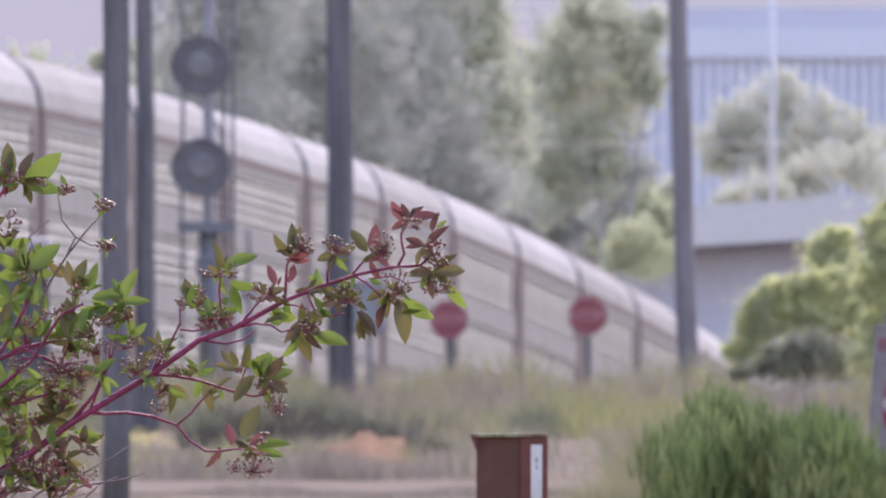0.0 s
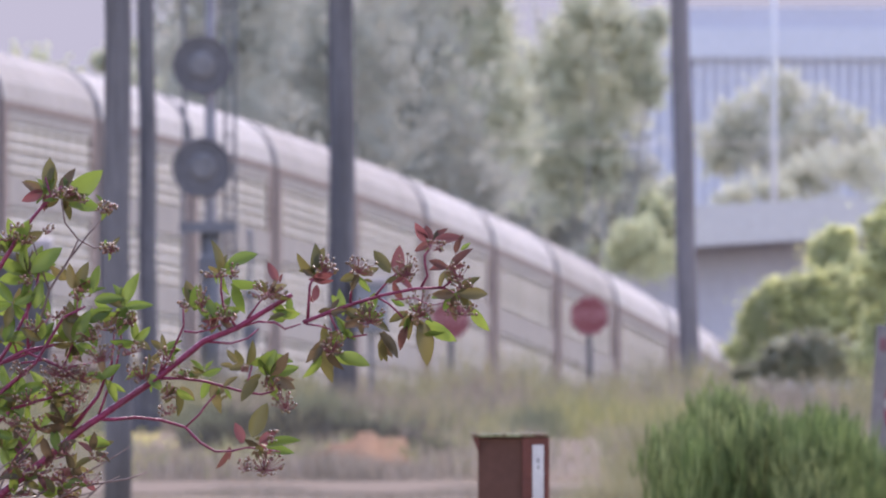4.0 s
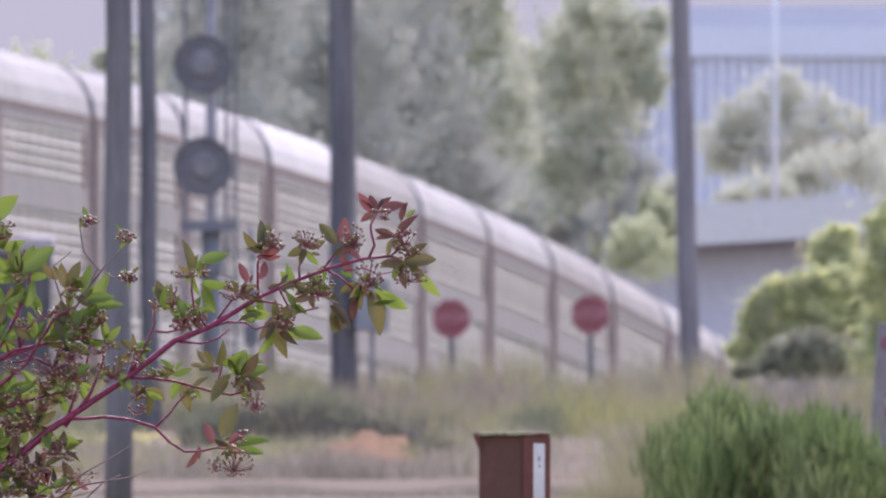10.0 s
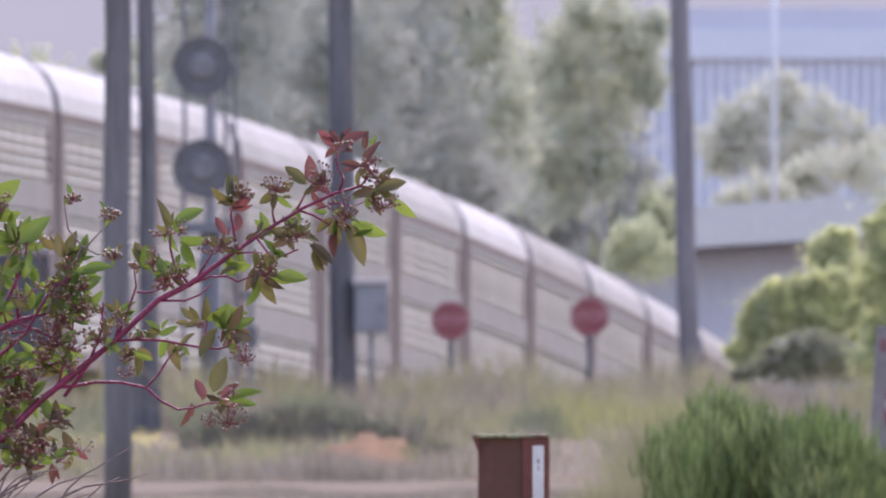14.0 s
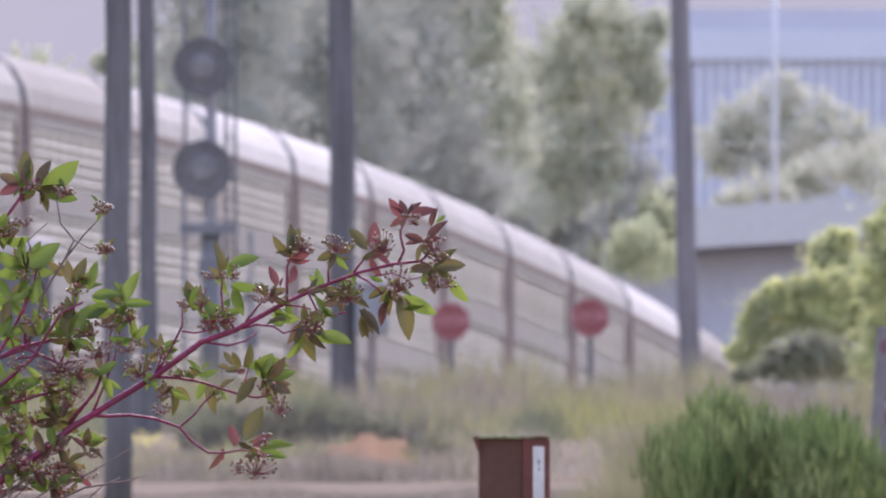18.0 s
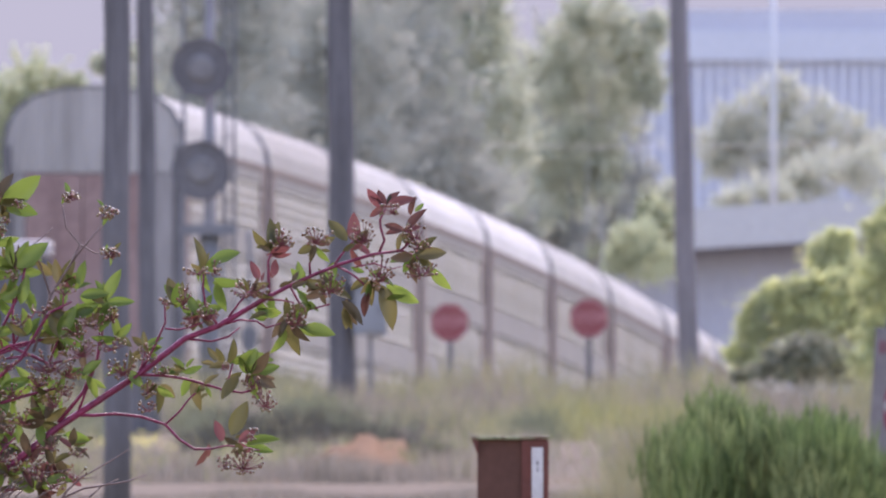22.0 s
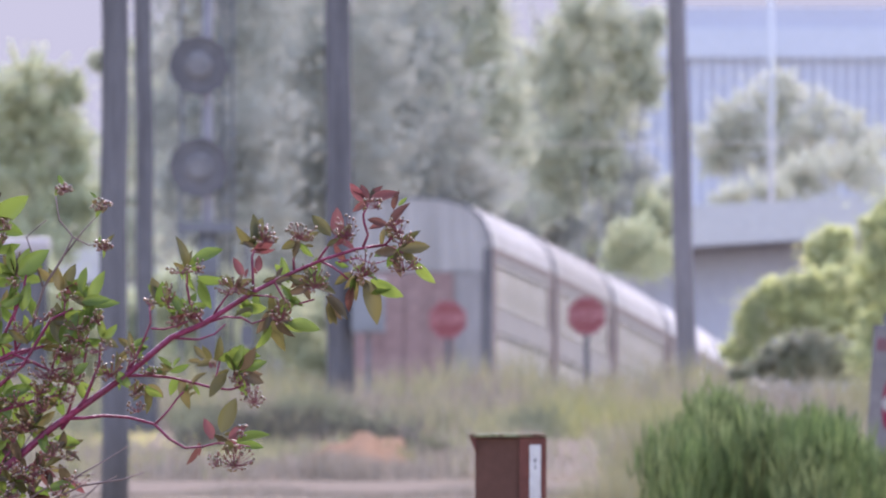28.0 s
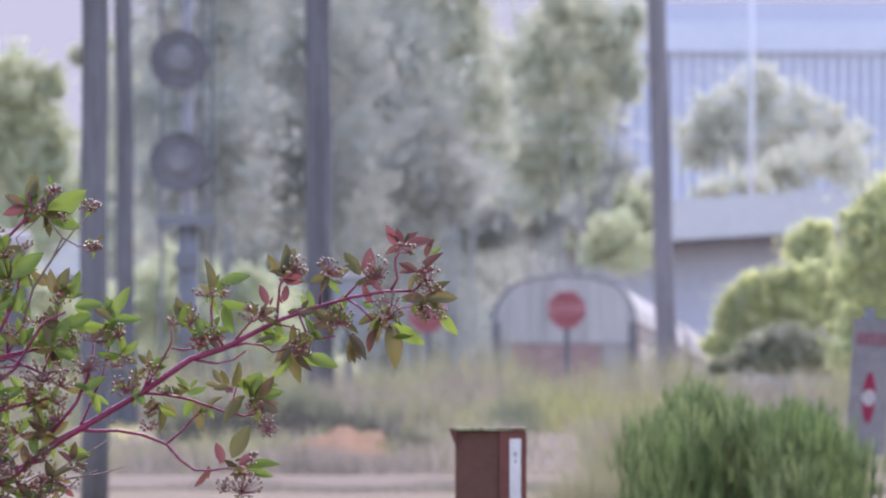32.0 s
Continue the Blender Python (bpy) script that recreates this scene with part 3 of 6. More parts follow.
    car = empty("autorack_car", pose(0, 0, 0), "pale galvanised autorack railway car with slatted sides and arched roof", "railway car", "cars of the train")
    for k in range(8):
        y0 = -HALF + k * HALF / 4
        part("roof_sheet", extruded(ARCH, y0 + 0.002, y0 + HALF / 4 - 0.002, 0.03), M["roof"], car)
        if k:
            part("roof_rib", extruded([(x * 1.002, z + 0.002) for x, z in ARCH], y0 - 0.05, y0 + 0.05, 0.02), M["roof"], car)
    # decks and sills
    part("floor_deck", boxes((-1.5, 1.5, -HALF, HALF, 1.05, 1.25)), M["car_dark"], car)
    for z in (2.1, 3.45):
        part("upper_deck", boxes((-1.48, 1.48, -HALF + 0.3, HALF - 0.3, z, z + 0.08)), M["car_dark"], car)
    part("center_sill", boxes((-0.35, 0.35, -HALF - 0.5, HALF + 0.5, 0.72, 1.05)), M["iron"], car)
    bays = 8
    bay = (2 * HALF - 2 * END) / bays
    rows_ = ((1.02, 0.87, 5), (2.37, 0.87, 5), (3.72, 0.87, 5))
    meshes = []
    for z0, h, s in rows_:
        bm = slatted_panel(bay - 0.004, h, s)
        me = bpy.data.meshes.new("side_panel")
        bm.to_mesh(me)
        bm.free()
        me.materials.append(M["galv"])
        meshes.append(me)
    post = boxes((-0.06, 0.012, -0.05, 0.05, 1.02, EAVE - 0.31))
    pm = bpy.data.meshes.new("side_post")
    post.to_mesh(pm)
    post.free()
    pm.materials.append(M["galv"])
    for s in (1, -1):
        side = pose(s * (HW - 0.05), 0, 0, 0, 0, 0 if s > 0 else 180)
        for k in range(bays + 1):
            share("side_post", pm, car, side @ pose(0, -HALF + END + k * bay, 0))
        for k in range(bays):
            for (z0, h, _), me in zip(rows_, meshes):
                share("side_panel", me, car, side @ pose(0, -HALF + END + k * bay + 0.002, z0))
        x0, x1 = sorted((s * (HW - 0.06), s * (HW + 0.015)))
        part("eave_beam", boxes((x0, x1, -HALF, HALF, EAVE - 0.12, EAVE)), M["car_dark"], car)
        part("eave_band", boxes((x0, x1 - 0.012 * s if s > 0 else x1, -HALF + END, HALF - END, EAVE - 0.31, EAVE - 0.122)), M["galv_band"], car, "plain grey band under the eave")
        for z0, z1 in ((1.892, 2.368), (3.242, 3.718)):
            part("deck_band", boxes((x0, x1, -HALF + END, HALF - END, z0, z1)), M["galv_band"], car, "plain grey band at a deck")
        part("side_sill", boxes((x0, x1, -HALF, HALF, 0.80, 1.018)), M["car_dark"], car)
        for e in (-1, 1):
            y0, y1 = sorted((e * HALF, e * (HALF - END)))
            part("end_bay", boxes((x0, x1, y0, y1, 1.02, EAVE - 0.122)), M["car_dark"], car, "dark brown end bay")
    for e in (-1, 1):
        f = pose(0, e * HALF, 0, 0, 0, 0 if e < 0 else 180)
        # arched white upper end sheet with upright ribs
        bm = bmesh.new()
        cols = []
        for q in range(-60, 61):
            x = q * 0.025
            k = next(j for j in range(10) if ARCH[j][0] * 0.97 <= x + 1e-6 <= ARCH[j + 1][0] * 0.97 + 2e-6)
            (xa, za), (xb, zb) = ARCH[k], ARCH[k + 1]
            zt = za + (zb - za) * (x / 0.97 - xa) / (xb - xa) - 0.04
            d = -0.02 - 0.05 * (abs((q % 12) - 6) < 2)
            cols.append((bm.verts.new((x, d, 4.40)), bm.verts.new((x, d, zt))))
        for (a0, a1), (b0, b1) in zip(cols, cols[1:]):
            bm.faces.new((a0, b0, b1, a1))
        part("end_sheet", bm, M["car_white"], car, "chalky white arched end sheet").matrix_basis = f
        for nm, mt, lab, bx in (
            ("end_door", "car_brown", "faded red-brown end door", (-1.16, -0.20, -0.06, 0.0, 1.25, 4.38)),
            ("end_door", "car_brown", "faded red-brown end door", (-0.18, 0.78, -0.06, 0.0, 1.25, 4.38)),
            ("door_leaf", "car_grey", "grey folded door leaf", (0.80, 1.36, -0.05, 0.0, 1.25, 4.38)),
            ("door_leaf", "car_grey", "grey folded door leaf", (-1.38, -1.18, -0.05, 0.0, 1.25, 4.38)),
            ("corner_post", "black_disc", "dark grey corner post", (1.38, 1.56, -0.09, 0.1, 1.0, 4.86)),
            ("corner_post", "black_disc", "dark grey corner post", (-1.56, -1.40, -0.09, 0.1, 1.0, 4.86)),
            ("buffer_beam", "car_dark", "", (-1.5, 1.5, -0.12, 0.0, 0.8, 1.24)),
        ):
            part(nm, boxes(bx), M[mt], car, lab).matrix_basis = f
        for x in (-0.68, 0.3):
            part("door_bar", boxes((x - 0.03, x + 0.03, -0.10, -0.06, 1.3, 4.3)), M["car_brown"], car).matrix_basis = f
        part("coupler", boxes((-0.15, 0.15, -0.62, -0.12, 0.72, 1.0), bevel=0.04), M["iron"], car).matrix_basis = f
        bm = extruded([(x * 1.01, z + 0.005) for x, z in ARCH], -0.05, 0.06, 0.05)
        part("end_arch", bm, M["steel_post"], car, "grey end arch").matrix_basis = f
        truck = part("truck", boxes((-1.05, -0.9, -1.3, 1.3, 0.35, 0.62), (0.9, 1.05, -1.3, 1.3, 0.35, 0.62), (-0.95, 0.95, -0.2, 0.2, 0.4, 0.7), bevel=0.03), M["iron"], car)
        truck.matrix_basis = pose(0, e * (HALF - 3.2), 0)
        for y in (-0.9, 0.9):
            bm = bmesh.new()
            for x in (-0.75, 0.75):
                tube(bm, [(x - 0.07, y, 0.42), (x + 0.07, y, 0.42)], [0.42, 0.42], 20)
            tube(bm, [(-0.75, y, 0.42), (0.75, y, 0.42)], [0.08, 0.08], 8)
            part("wheelset", bm, M["iron"], truck)
    return car


car = make_car()
CARS = [car] + [copy_thing(car, pose(0, 0, 0)) for _ in range(25)]
tones = random.Random(4)
for c in CARS:
    tone = tones.choice(("roof", "roof", "roof_dull", "roof_bright"))
    for o in c.children:
        if o.name.startswith(("roof_sheet", "roof_rib")):
            o.material_slots[0].link = "OBJECT"
            o.material_slots[0].material = M[tone]
tagged(CARS[0], "last autorack car with white arched end over red-brown doors")


# ---- poles, signal, signs ----
def pole(name, x, y, r0, r1, height, lean, label, mat="pole"):
    """A round pole; lean: how far the top stands off sideways."""
    p = empty(name, pose(x, y, ground_z(x, y) - 0.02), label, "pole")
    bm = bmesh.new()
    n = 14
    tube(bm, [(lean * k / n + 0.012 * math.sin(k * 1.7), 0, height * k / n) for k in range(n + 1)], [r0 + (r1 - r0) * k / n for k in range(n + 1)], 16)
    part("shaft", bm, M[mat], p, smooth=True)
    return p


pole("utility_pole", -2.60, 338, 0.112, 0.098, 11, 0.0, "dark weathered wooden utility pole beside the gravel road")
pole("utility_pole", -4.03, 582, 0.125, 0.115, 12, -0.1, "slim dark utility pole standing in dry grass")
mid_pole = pole("utility_pole", -1.42, 604, 0.195, 0.165, 12, -0.06, "thick dark wooden utility pole standing in weeds")
pole("utility_pole", 3.79, 645, 0.165, 0.115, 13, -0.36, "leaning haze-lightened wooden utility pole near a bush", "pole_hazed")

# equipment case at the foot of the slim pole
case = empty("equipment_case", pose(-4.12, 581.6, ground_z(-4.12, 581.6)), "dull grey metal equipment case at a pole's foot", "utility box")
part("body", boxes((-0.24, 0.25, -0.2, 0.1, 0.0, 0.78), bevel=0.015), M["pole"], case)
part("lid", boxes((-0.26, 0.27, -0.22, 0.12, 0.782, 0.84), bevel=0.02), M["pole"], case)
part("door", boxes((-0.19, 0.2, -0.215, -0.202, 0.05, 0.73), bevel=0.004), M["pole"], case)
part("latch", boxes((0.12, 0.15, -0.232, -0.216, 0.26, 0.36)), M["steel_post"], case)

# meter box fixed to the thick pole
mbox = empty("pole_box", pose(-1.02, 603.8, 1.38), "blue-grey metal equipment box with pale lid on a pole", "utility box")
part("body", boxes((-0.24, 0.24, -0.16, 0.16, 0, 0.70), bevel=0.015), M["box_paint"], mbox)
part("lid", boxes((-0.27, 0.27, -0.2, 0.2, 0.70, 0.78), bevel=0.02), M["box_roof"], mbox, "pale sloping lid")
part("door", boxes((-0.2, 0.2, -0.175, -0.162, 0.05, 0.65), bevel=0.004), M["box_paint"], mbox)
part("latch", boxes((0.13, 0.16, -0.195, -0.176, 0.3, 0.42)), M["steel_post"], mbox)
part("bracket", boxes((-0.26, -0.2, -0.05, 0.2, 0.1, 0.16), (-0.26, -0.2, -0.05, 0.2, 0.5, 0.56), (-0.03, 0.03, -0.03, 0.03, -1.4, 0.0)), M["steel_post"], mbox)

# pale cabinet at the far side of the road
cab = empty("equipment_cabinet", pose(-6.35, 640, ground_z(-6.35, 640)), "grey trackside equipment cabinet with pale rounded roof", "cabinet")
part("body", boxes((-0.55, 0.42, -0.4, 0.4, 0.0, 2.55), bevel=0.02), M["pole"], cab)
part("roof", boxes((-0.6, 0.47, -0.45, 0.45, 2.55, 2.80), bevel=0.07), M["box_roof"], cab, "pale weathered roof")
part("door", boxes((-0.45, 0.30, -0.425, -0.402, 0.2, 2.4), bevel=0.006), M["pole"], cab)
part("handle", boxes((0.2, 0.24, -0.46, -0.426, 1.1, 1.3)), M["steel_post"], cab)

# two-headed signal with round backgrounds and a ladder
SY = 600
sig = empty("railway_signal", pose(-3.35, SY, ground_z(-3.35, SY)), "dark railway signal mast with two round black targets", "railway signal")
bm = bmesh.new()
tube(bm, [(0.06, 0, 0), (0.06, 0, 2.8), (0.06, 0, 2.81), (0.06, 0, 6.2)], [0.15, 0.14, 0.085, 0.075], 14)
part("mast", bm, M["steel_post"], sig, smooth=True)
part("base", boxes((-0.2, 0.32, -0.25, 0.25, 0, 0.45), bevel=0.03), M["steel_post"], sig)
for z in (3.72, 5.17):
    bm = bmesh.new()
    disc(bm, (-0.06, -0.22, z), 0.42, 0.03, 32)
    tgt = part("target", bm, M["black_disc"], sig, "round black signal background")
    bm = bmesh.new()
    tube(bm, [(-0.06, -0.225, z), (-0.06, -0.27, z)], [0.2, 0.15], 20)
    part("lamp_housing", bm, M["grey_lens"], tgt, "grey lamp housing", smooth=False)
    bm = bmesh.new()
    for a in range(12):
        u, v = 2 * math.pi * a / 12, 2 * math.pi * (a + 1) / 12
        tube(bm, [(-0.06 + 0.41 * math.cos(u), -0.235, z + 0.41 * math.sin(u)), (-0.06 + 0.41 * math.cos(v), -0.235, z + 0.41 * math.sin(v))], [0.02, 0.02], 6)
    part("rim", bm, M["black_disc"], tgt)
    part("bracket", boxes((-0.05, 0.05, -0.19, 0.0, z - 0.2, z + 0.2)), M["steel_post"], sig)
part("platform", boxes((-0.38, 0.44, -0.25, 0.35, 2.80, 2.95)), M["steel_post"], sig)
part("junction_box", boxes((-0.12, 0.22, -0.2, 0.1, 2.2, 2.45), bevel=0.02), M["steel_post"], sig)
for x in (0.27, 0.40):
    bm = bmesh.new()
    tube(bm, [(x, 0.45, 0), (x, 0.45, 6.2)], [0.025, 0.025], 8)
    part("ladder_rail", bm, M["steel_post"], sig)
for k in range(20):
    bm = bmesh.new()
    tube(bm, [(0.27, 0.45, 0.3 + k * 0.3), (0.40, 0.45, 0.3 + k * 0.3)], [0.012, 0.012], 6)
    part("rung", bm, M["steel_post"], sig)
# slim grey post that stands behind the signal
pole("steel_post", -3.74, 612, 0.028, 0.028, 7.5, 0.0, "slim grey steel post behind the signal", "steel_post")
thin = pole("marker_post", -2.78, 612, 0.035, 0.03, 2.9, 0.0, "thin dark trackside marker post", "steel_post")
part("crossbar", boxes((-0.13, 0.13, -0.03, 0.03, 1.9, 1.98)), M["steel_post"], thin)
part("plate", boxes((-0.10, 0.10, -0.03, 0.03, 1.2, 1.5)), M["steel_post"], thin)


def stop_sign(x, y, z, lean, label):
    """An eight-sided red sign on a slim post; z is its middle."""
    s = empty("stop_sign", pose(x, y, ground_z(x, y) - 0.02), label, "stop sign", "signs by the crossing")
    bm = bmesh.new()
    tube(bm, [(0, 0, 0), (lean, 0, z + 0.25)], [0.045, 0.04], 10)
    part("post", bm, M["pole"], s)
    bm = bmesh.new()
    disc(bm, (lean, -0.07, z), 0.305, 0.012, 8, 0.5)
    face = part("face", bm, M["sign_red"], s, "faded red eight-sided plate")
    curve = bpy.data.curves.new("lettering", "FONT")
    curve.body, curve.size, curve.align_x, curve.align_y, curve.extrude = "STOP", 0.21, "CENTER", "CENTER", 0.002
    letters = new("lettering", curve)
    curve.materials.append(M["sign_pink"])
    letters.matrix_basis = pose(lean, -0.074, z, 90, 0, 0)
    letters.parent = face
    bm = bmesh.new()
    for a in range(8):
        u, v = 2 * math.pi * (a + 0.5) / 8, 2 * math.pi * (a + 1.5) / 8
        tube(bm, [(lean + 0.288 * math.cos(u), -0.072, z + 0.288 * math.sin(u)), (lean + 0.288 * math.cos(v), -0.072, z + 0.288 * math.sin(v))], [0.006, 0.006], 4)
    part("border", bm, M["sign_pink"], face)
    return s


stop_sign(0.14, 640, 1.58, -0.02, "faded red stop sign on a slim post in dry grass")
stop_sign(2.22, 636, 1.64, -0.01, "faded red stop sign on a leaning post in weeds")

# rust-brown marker post near the camera
BY = 150
bol = empty("marker_post", pose(0.245, BY, 0), "rust-brown square steel marker post with white label strip", "bollard")
part("shaft", boxes((-0.119, 0.130, -0.106, 0.12, 0, 1.175), bevel=0.006), M["rust_shaded"], bol, "brown web of the post with shade in its colour")
part("flange", boxes((0.038, 0.134, -0.12, -0.1065, 0, 1.174), bevel=0.003), M["rust_post"], bol)
part("cap", boxes((-0.138, 0.132, -0.13, 0.13, 1.175, 1.188), bevel=0.004), M["glint_cap"], bol, "thin cap plate with painted greenish glints")
bm = bmesh.new()
v = [bm.verts.new(p) for p in ((-0.115, -0.124, 1.172), (-0.142, -0.124, 1.182), (-0.115, -0.124, 1.115), (-0.115, 0.1, 1.172), (-0.142, 0.1, 1.182), (-0.115, 0.1, 1.115))]
for q in ((0, 1, 2), (5, 4, 3), (0, 3, 4, 1), (1, 4, 5, 2), (2, 5, 3, 0)):
    bm.faces.new([v[i] for i in q])
part("bent_lip", bm, M["rust_post"], bol)
lab = part("label_strip", boxes((0.074, 0.114, -0.1235, -0.1205, 0.80, 1.148)), M["sign_white"], bol, "white label strip")
part("printed_bar", boxes((0.090, 0.098, -0.1255, -0.1238, 1.085, 1.10), (0.092, 0.098, -0.1255, -0.1238, 1.06, 1.075)), M["sign_grey"], lab)

# narrow white warning sign
WY = 250
ws = empty("warning_sign", pose(2.582, WY, 0, 0, 3.8, 0), "narrow white warning sign with red print on a steel post", "sign")
sgn = part("board", boxes((-0.118, 0.118, -0.012, 0.0, 0.765, 1.545), bevel=0.003), M["sign_board"], ws)
part("frame_edge", boxes((-0.122, 0.122, -0.016, 0.004, 1.53, 1.552)), M["sign_grey"], sgn)
part("frame_edge", boxes((-0.122, 0.122, -0.016, 0.004, 0.755, 0.777)), M["sign_grey"], sgn)
for x in (-0.092, -0.052, -0.012, 0.028, 0.066):
    part("header_bar", boxes((x, x + 0.034, -0.0145, -0.0122, 1.40, 1.475)), M["header_red"], sgn, "faded red header bar")
for x0, x1, z0, z1 in ((-0.1, -0.03, 1.305, 1.325), (0.0, 0.09, 1.305, 1.325), (-0.035, 0.035, 0.86, 0.875), (-0.03, 0.03, 0.90, 0.915)):
    part("printed_line", boxes((x0, x1, -0.0145, -0.0122, z0, z1)), M["sign_grey"], sgn, "grey line of small print")
bm = bmesh.new()
pts = [(0.040 * math.sin(math.pi * k / 10) ** 0.6, 0.93 + 0.32 * k / 10) for k in range(11)]
ring = [bm.verts.new((x, -0.0145, z)) for x, z in pts] + [bm.verts.new((-x, -0.0145, z)) for x, z in pts[-2:0:-1]]
bm.faces.new(ring)
part("emblem", bm, M["sign_crimson"], sgn, "red pointed oval emblem")
bm = bmesh.new()
disc(bm, (0, -0.0165, 0), 0.040, 0.001, 20)
bmesh.ops.transform(bm, matrix=pose(0, 0, 1.09) @ Matrix.Diagonal((1, 1, 1.25, 1)), verts=bm.verts)
part("emblem_center", bm, M["emblem_pale"], sgn, "white round centre of the emblem")
part("post", boxes((-0.06, 0.005, 0.002, 0.05, 0, 1.62), bevel=0.006), M["steel_post"], ws)
part("bolt", boxes((-0.04, -0.01, -0.02, -0.012, 1.50, 1.52), (-0.04, -0.01, -0.02, -0.012, 0.79, 0.81)), M["steel_post"], ws)

# wire across the view
bm = bmesh.new()
tube(bm, [(0.8 + k * 0.6, 960, 5.52 + 0.0016 * (k - 6) ** 2) for k in range(0, 25)], [0.007] * 25, 6)
tagged(mesh_ob("overhead_wire", bm, M["wire"]), "thin pale overhead wire before the trees", "wire", kind="structure")


# ---- far buildings ----
FY = 2500
fac = empty("warehouse", pose(23.5, FY, ground_z(23, FY)), "pale blue-grey ribbed metal warehouse far behind the trees", "building")
gz = ground_z(23, FY)
part("wall", boxes((-14.5, 24, 0, 20, -2, 16.9 - gz)), M["cladding"], fac)
part("fascia", boxes((-14.9, 24.4, -0.5, 20.4, 16.9 - gz, 18.7 - gz)), M["fascia"], fac, "pale smooth fascia band")
part("roof", boxes((-14.6, 24.2, -0.3, 20.2, 18.7 - gz, 19.9 - gz)), M["cladding"], fac)
bm = bmesh.new()
box(bm, -0.15, 0.15, -0.22, 0.0, -2, 16.88 - gz)
me = bpy.data.meshes.new("wall_rib")
bm.to_mesh(me)
bm.free()
me.materials.append(M["rib"])
for k in range(58):
    share("wall_rib", me, fac, pose(-14.3 + 0.66 * k, 0, 0))

OY = 1300
GRADE = 3.4                             # the bridge climbs to the right
oz = ground_z(10, OY)
TOPZ, ROADZ = 4.54 - oz, 3.76 - oz      # top of the parapet and the roadway, at x = 0
ovp = empty("overpass", pose(0, OY, oz, 0, -GRADE, 0), "grey concrete road overpass behind the trees", "overpass")
part("parapet", boxes((-70, 70, 0, 0.4, ROADZ - 0.2, TOPZ)), M["concrete"], ovp)
part("parapet", boxes((-70, 70, 11.6, 12, ROADZ - 0.35, TOPZ)), M["concrete"], ovp)
part("deck", boxes((-70, 70, 0.402, 11.598, ROADZ - 0.45, ROADZ)), M["concrete"], ovp)
part("edge_beam", boxes((-70, 70, 0.004, 0.398, ROADZ - 0.47, ROADZ - 0.202)), M["concrete"], ovp)
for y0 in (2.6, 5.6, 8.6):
    part("girder", boxes((-70, 70, y0, y0 + 0.7, ROADZ - 2.3, ROADZ - 0.452)), M["shade_concrete"], ovp, "girder with shade in its concrete colour")
for x in (-58, -36, -14, 20, 42, 64):
    part("pier", boxes((x, x + 1.3, 3, 7, -5.5, ROADZ - 0.452), bevel=0.1), M["concrete"], ovp)
part("abutment", boxes((-8, 20, 2.45, 2.595, -5.5, ROADZ - 0.46), (-8, 20, 3.32, 5.5, -5.5, ROADZ - 0.46)), M["shade_concrete"], ovp, "abutment wall with shade in its concrete colour")

lamp_z = oz + ROADZ + 10.2 * math.tan(radians(GRADE))
lamp = empty("street_lamp", pose(10.2, OY + 1.0, lamp_z), "tall pale lamp post on the overpass", "street lamp")
bm = bmesh.new()
tube(bm, [(0, 0, 0), (0, 0, 4.0), (0, 0, 12.6 - lamp_z)], [0.1, 0.085, 0.07], 12)
part("shaft", bm, M["lamp_paint"], lamp, smooth=True)
part("base", boxes((-0.2, 0.2, -0.2, 0.2, 0, 0.35), bevel=0.03), M["concrete"], lamp)


# ---- trees and bushes ----
def leaf_cloud(name, centres, radii, n, size, mat, parent, seed, flat=0.9, three=False, loose=0.28, even=2.0):
    """Many small leaf blades scattered through round clumps, thicker towards their outside."""
    r = np.random.default_rng(seed)
    centres, radii = np.array(centres, float), np.array(radii, float)
    w = radii ** even
    pick = r.choice(len(radii), n, p=w / w.sum())
    d = r.normal(size=(n, 3))
    d /= np.linalg.norm(d, axis=1)[:, None]
    rad = radii[pick] * (0.1 + 1.0 * r.random(n) ** 0.5 + loose * r.exponential(1.0, n) * (r.random(n) < 0.4))
    c = centres[pick] + d * rad[:, None] * np.array([1, 1, flat])
    a = r.normal(size=(n, 3)) + d * 0.3
    a /= np.linalg.norm(a, axis=1)[:, None]
    b = np.cross(a, r.normal(size=(n, 3)))
    b /= np.linalg.norm(b, axis=1)[:, None]
    s = size * (0.6 + 0.8 * r.random(n))[:, None]
    if three:
        v = np.stack([c - a * s, c + b * s * 0.8, c + a * s], 1).reshape(-1, 3)
        f = np.arange(3 * n).reshape(-1, 3)
    else:
        v = np.stack([c - a * s, c + b * s * 0.42, c + a * s, c - b * s * 0.42], 1).reshape(-1, 3)
        f = np.arange(4 * n).reshape(-1, 4)
    return from_np(name, v, f, mat, parent)


def lobed(kind, y, mat, leaf, n, label, lobes, seed):
    """A trunk with a limb to each lobe of the crown; a lobe is (x, z, half width, half height), filled with clumps of leaf blades."""
    rr = random.Random(seed)
    x = sum(a * c for a, _, c, _ in lobes) / sum(c for _, _, c, _ in lobes)
    z0 = ground_z(x, y)
    t = empty(kind, pose(x, y, z0 - 0.1), label, kind)
    h = max(b + d for _, b, _, d in lobes) - z0
    tr = max(0.02, h * 0.009)
    bm = bmesh.new()
    fork = (rr.uniform(-1, 1) * tr, 0, h * 0.22)
    tube(bm, [(0, 0, 0), (fork[0], 0, fork[2])], [tr * 1.3, tr], 8)
    cs, rs = [], []
    shoots_each = 16 if kind == "bush" else 9
    for a, b, c, d in lobes:
        mid = Vector((a - x, rr.uniform(-0.5, 0.5) * c, max(b - z0, 0.3 * d)))
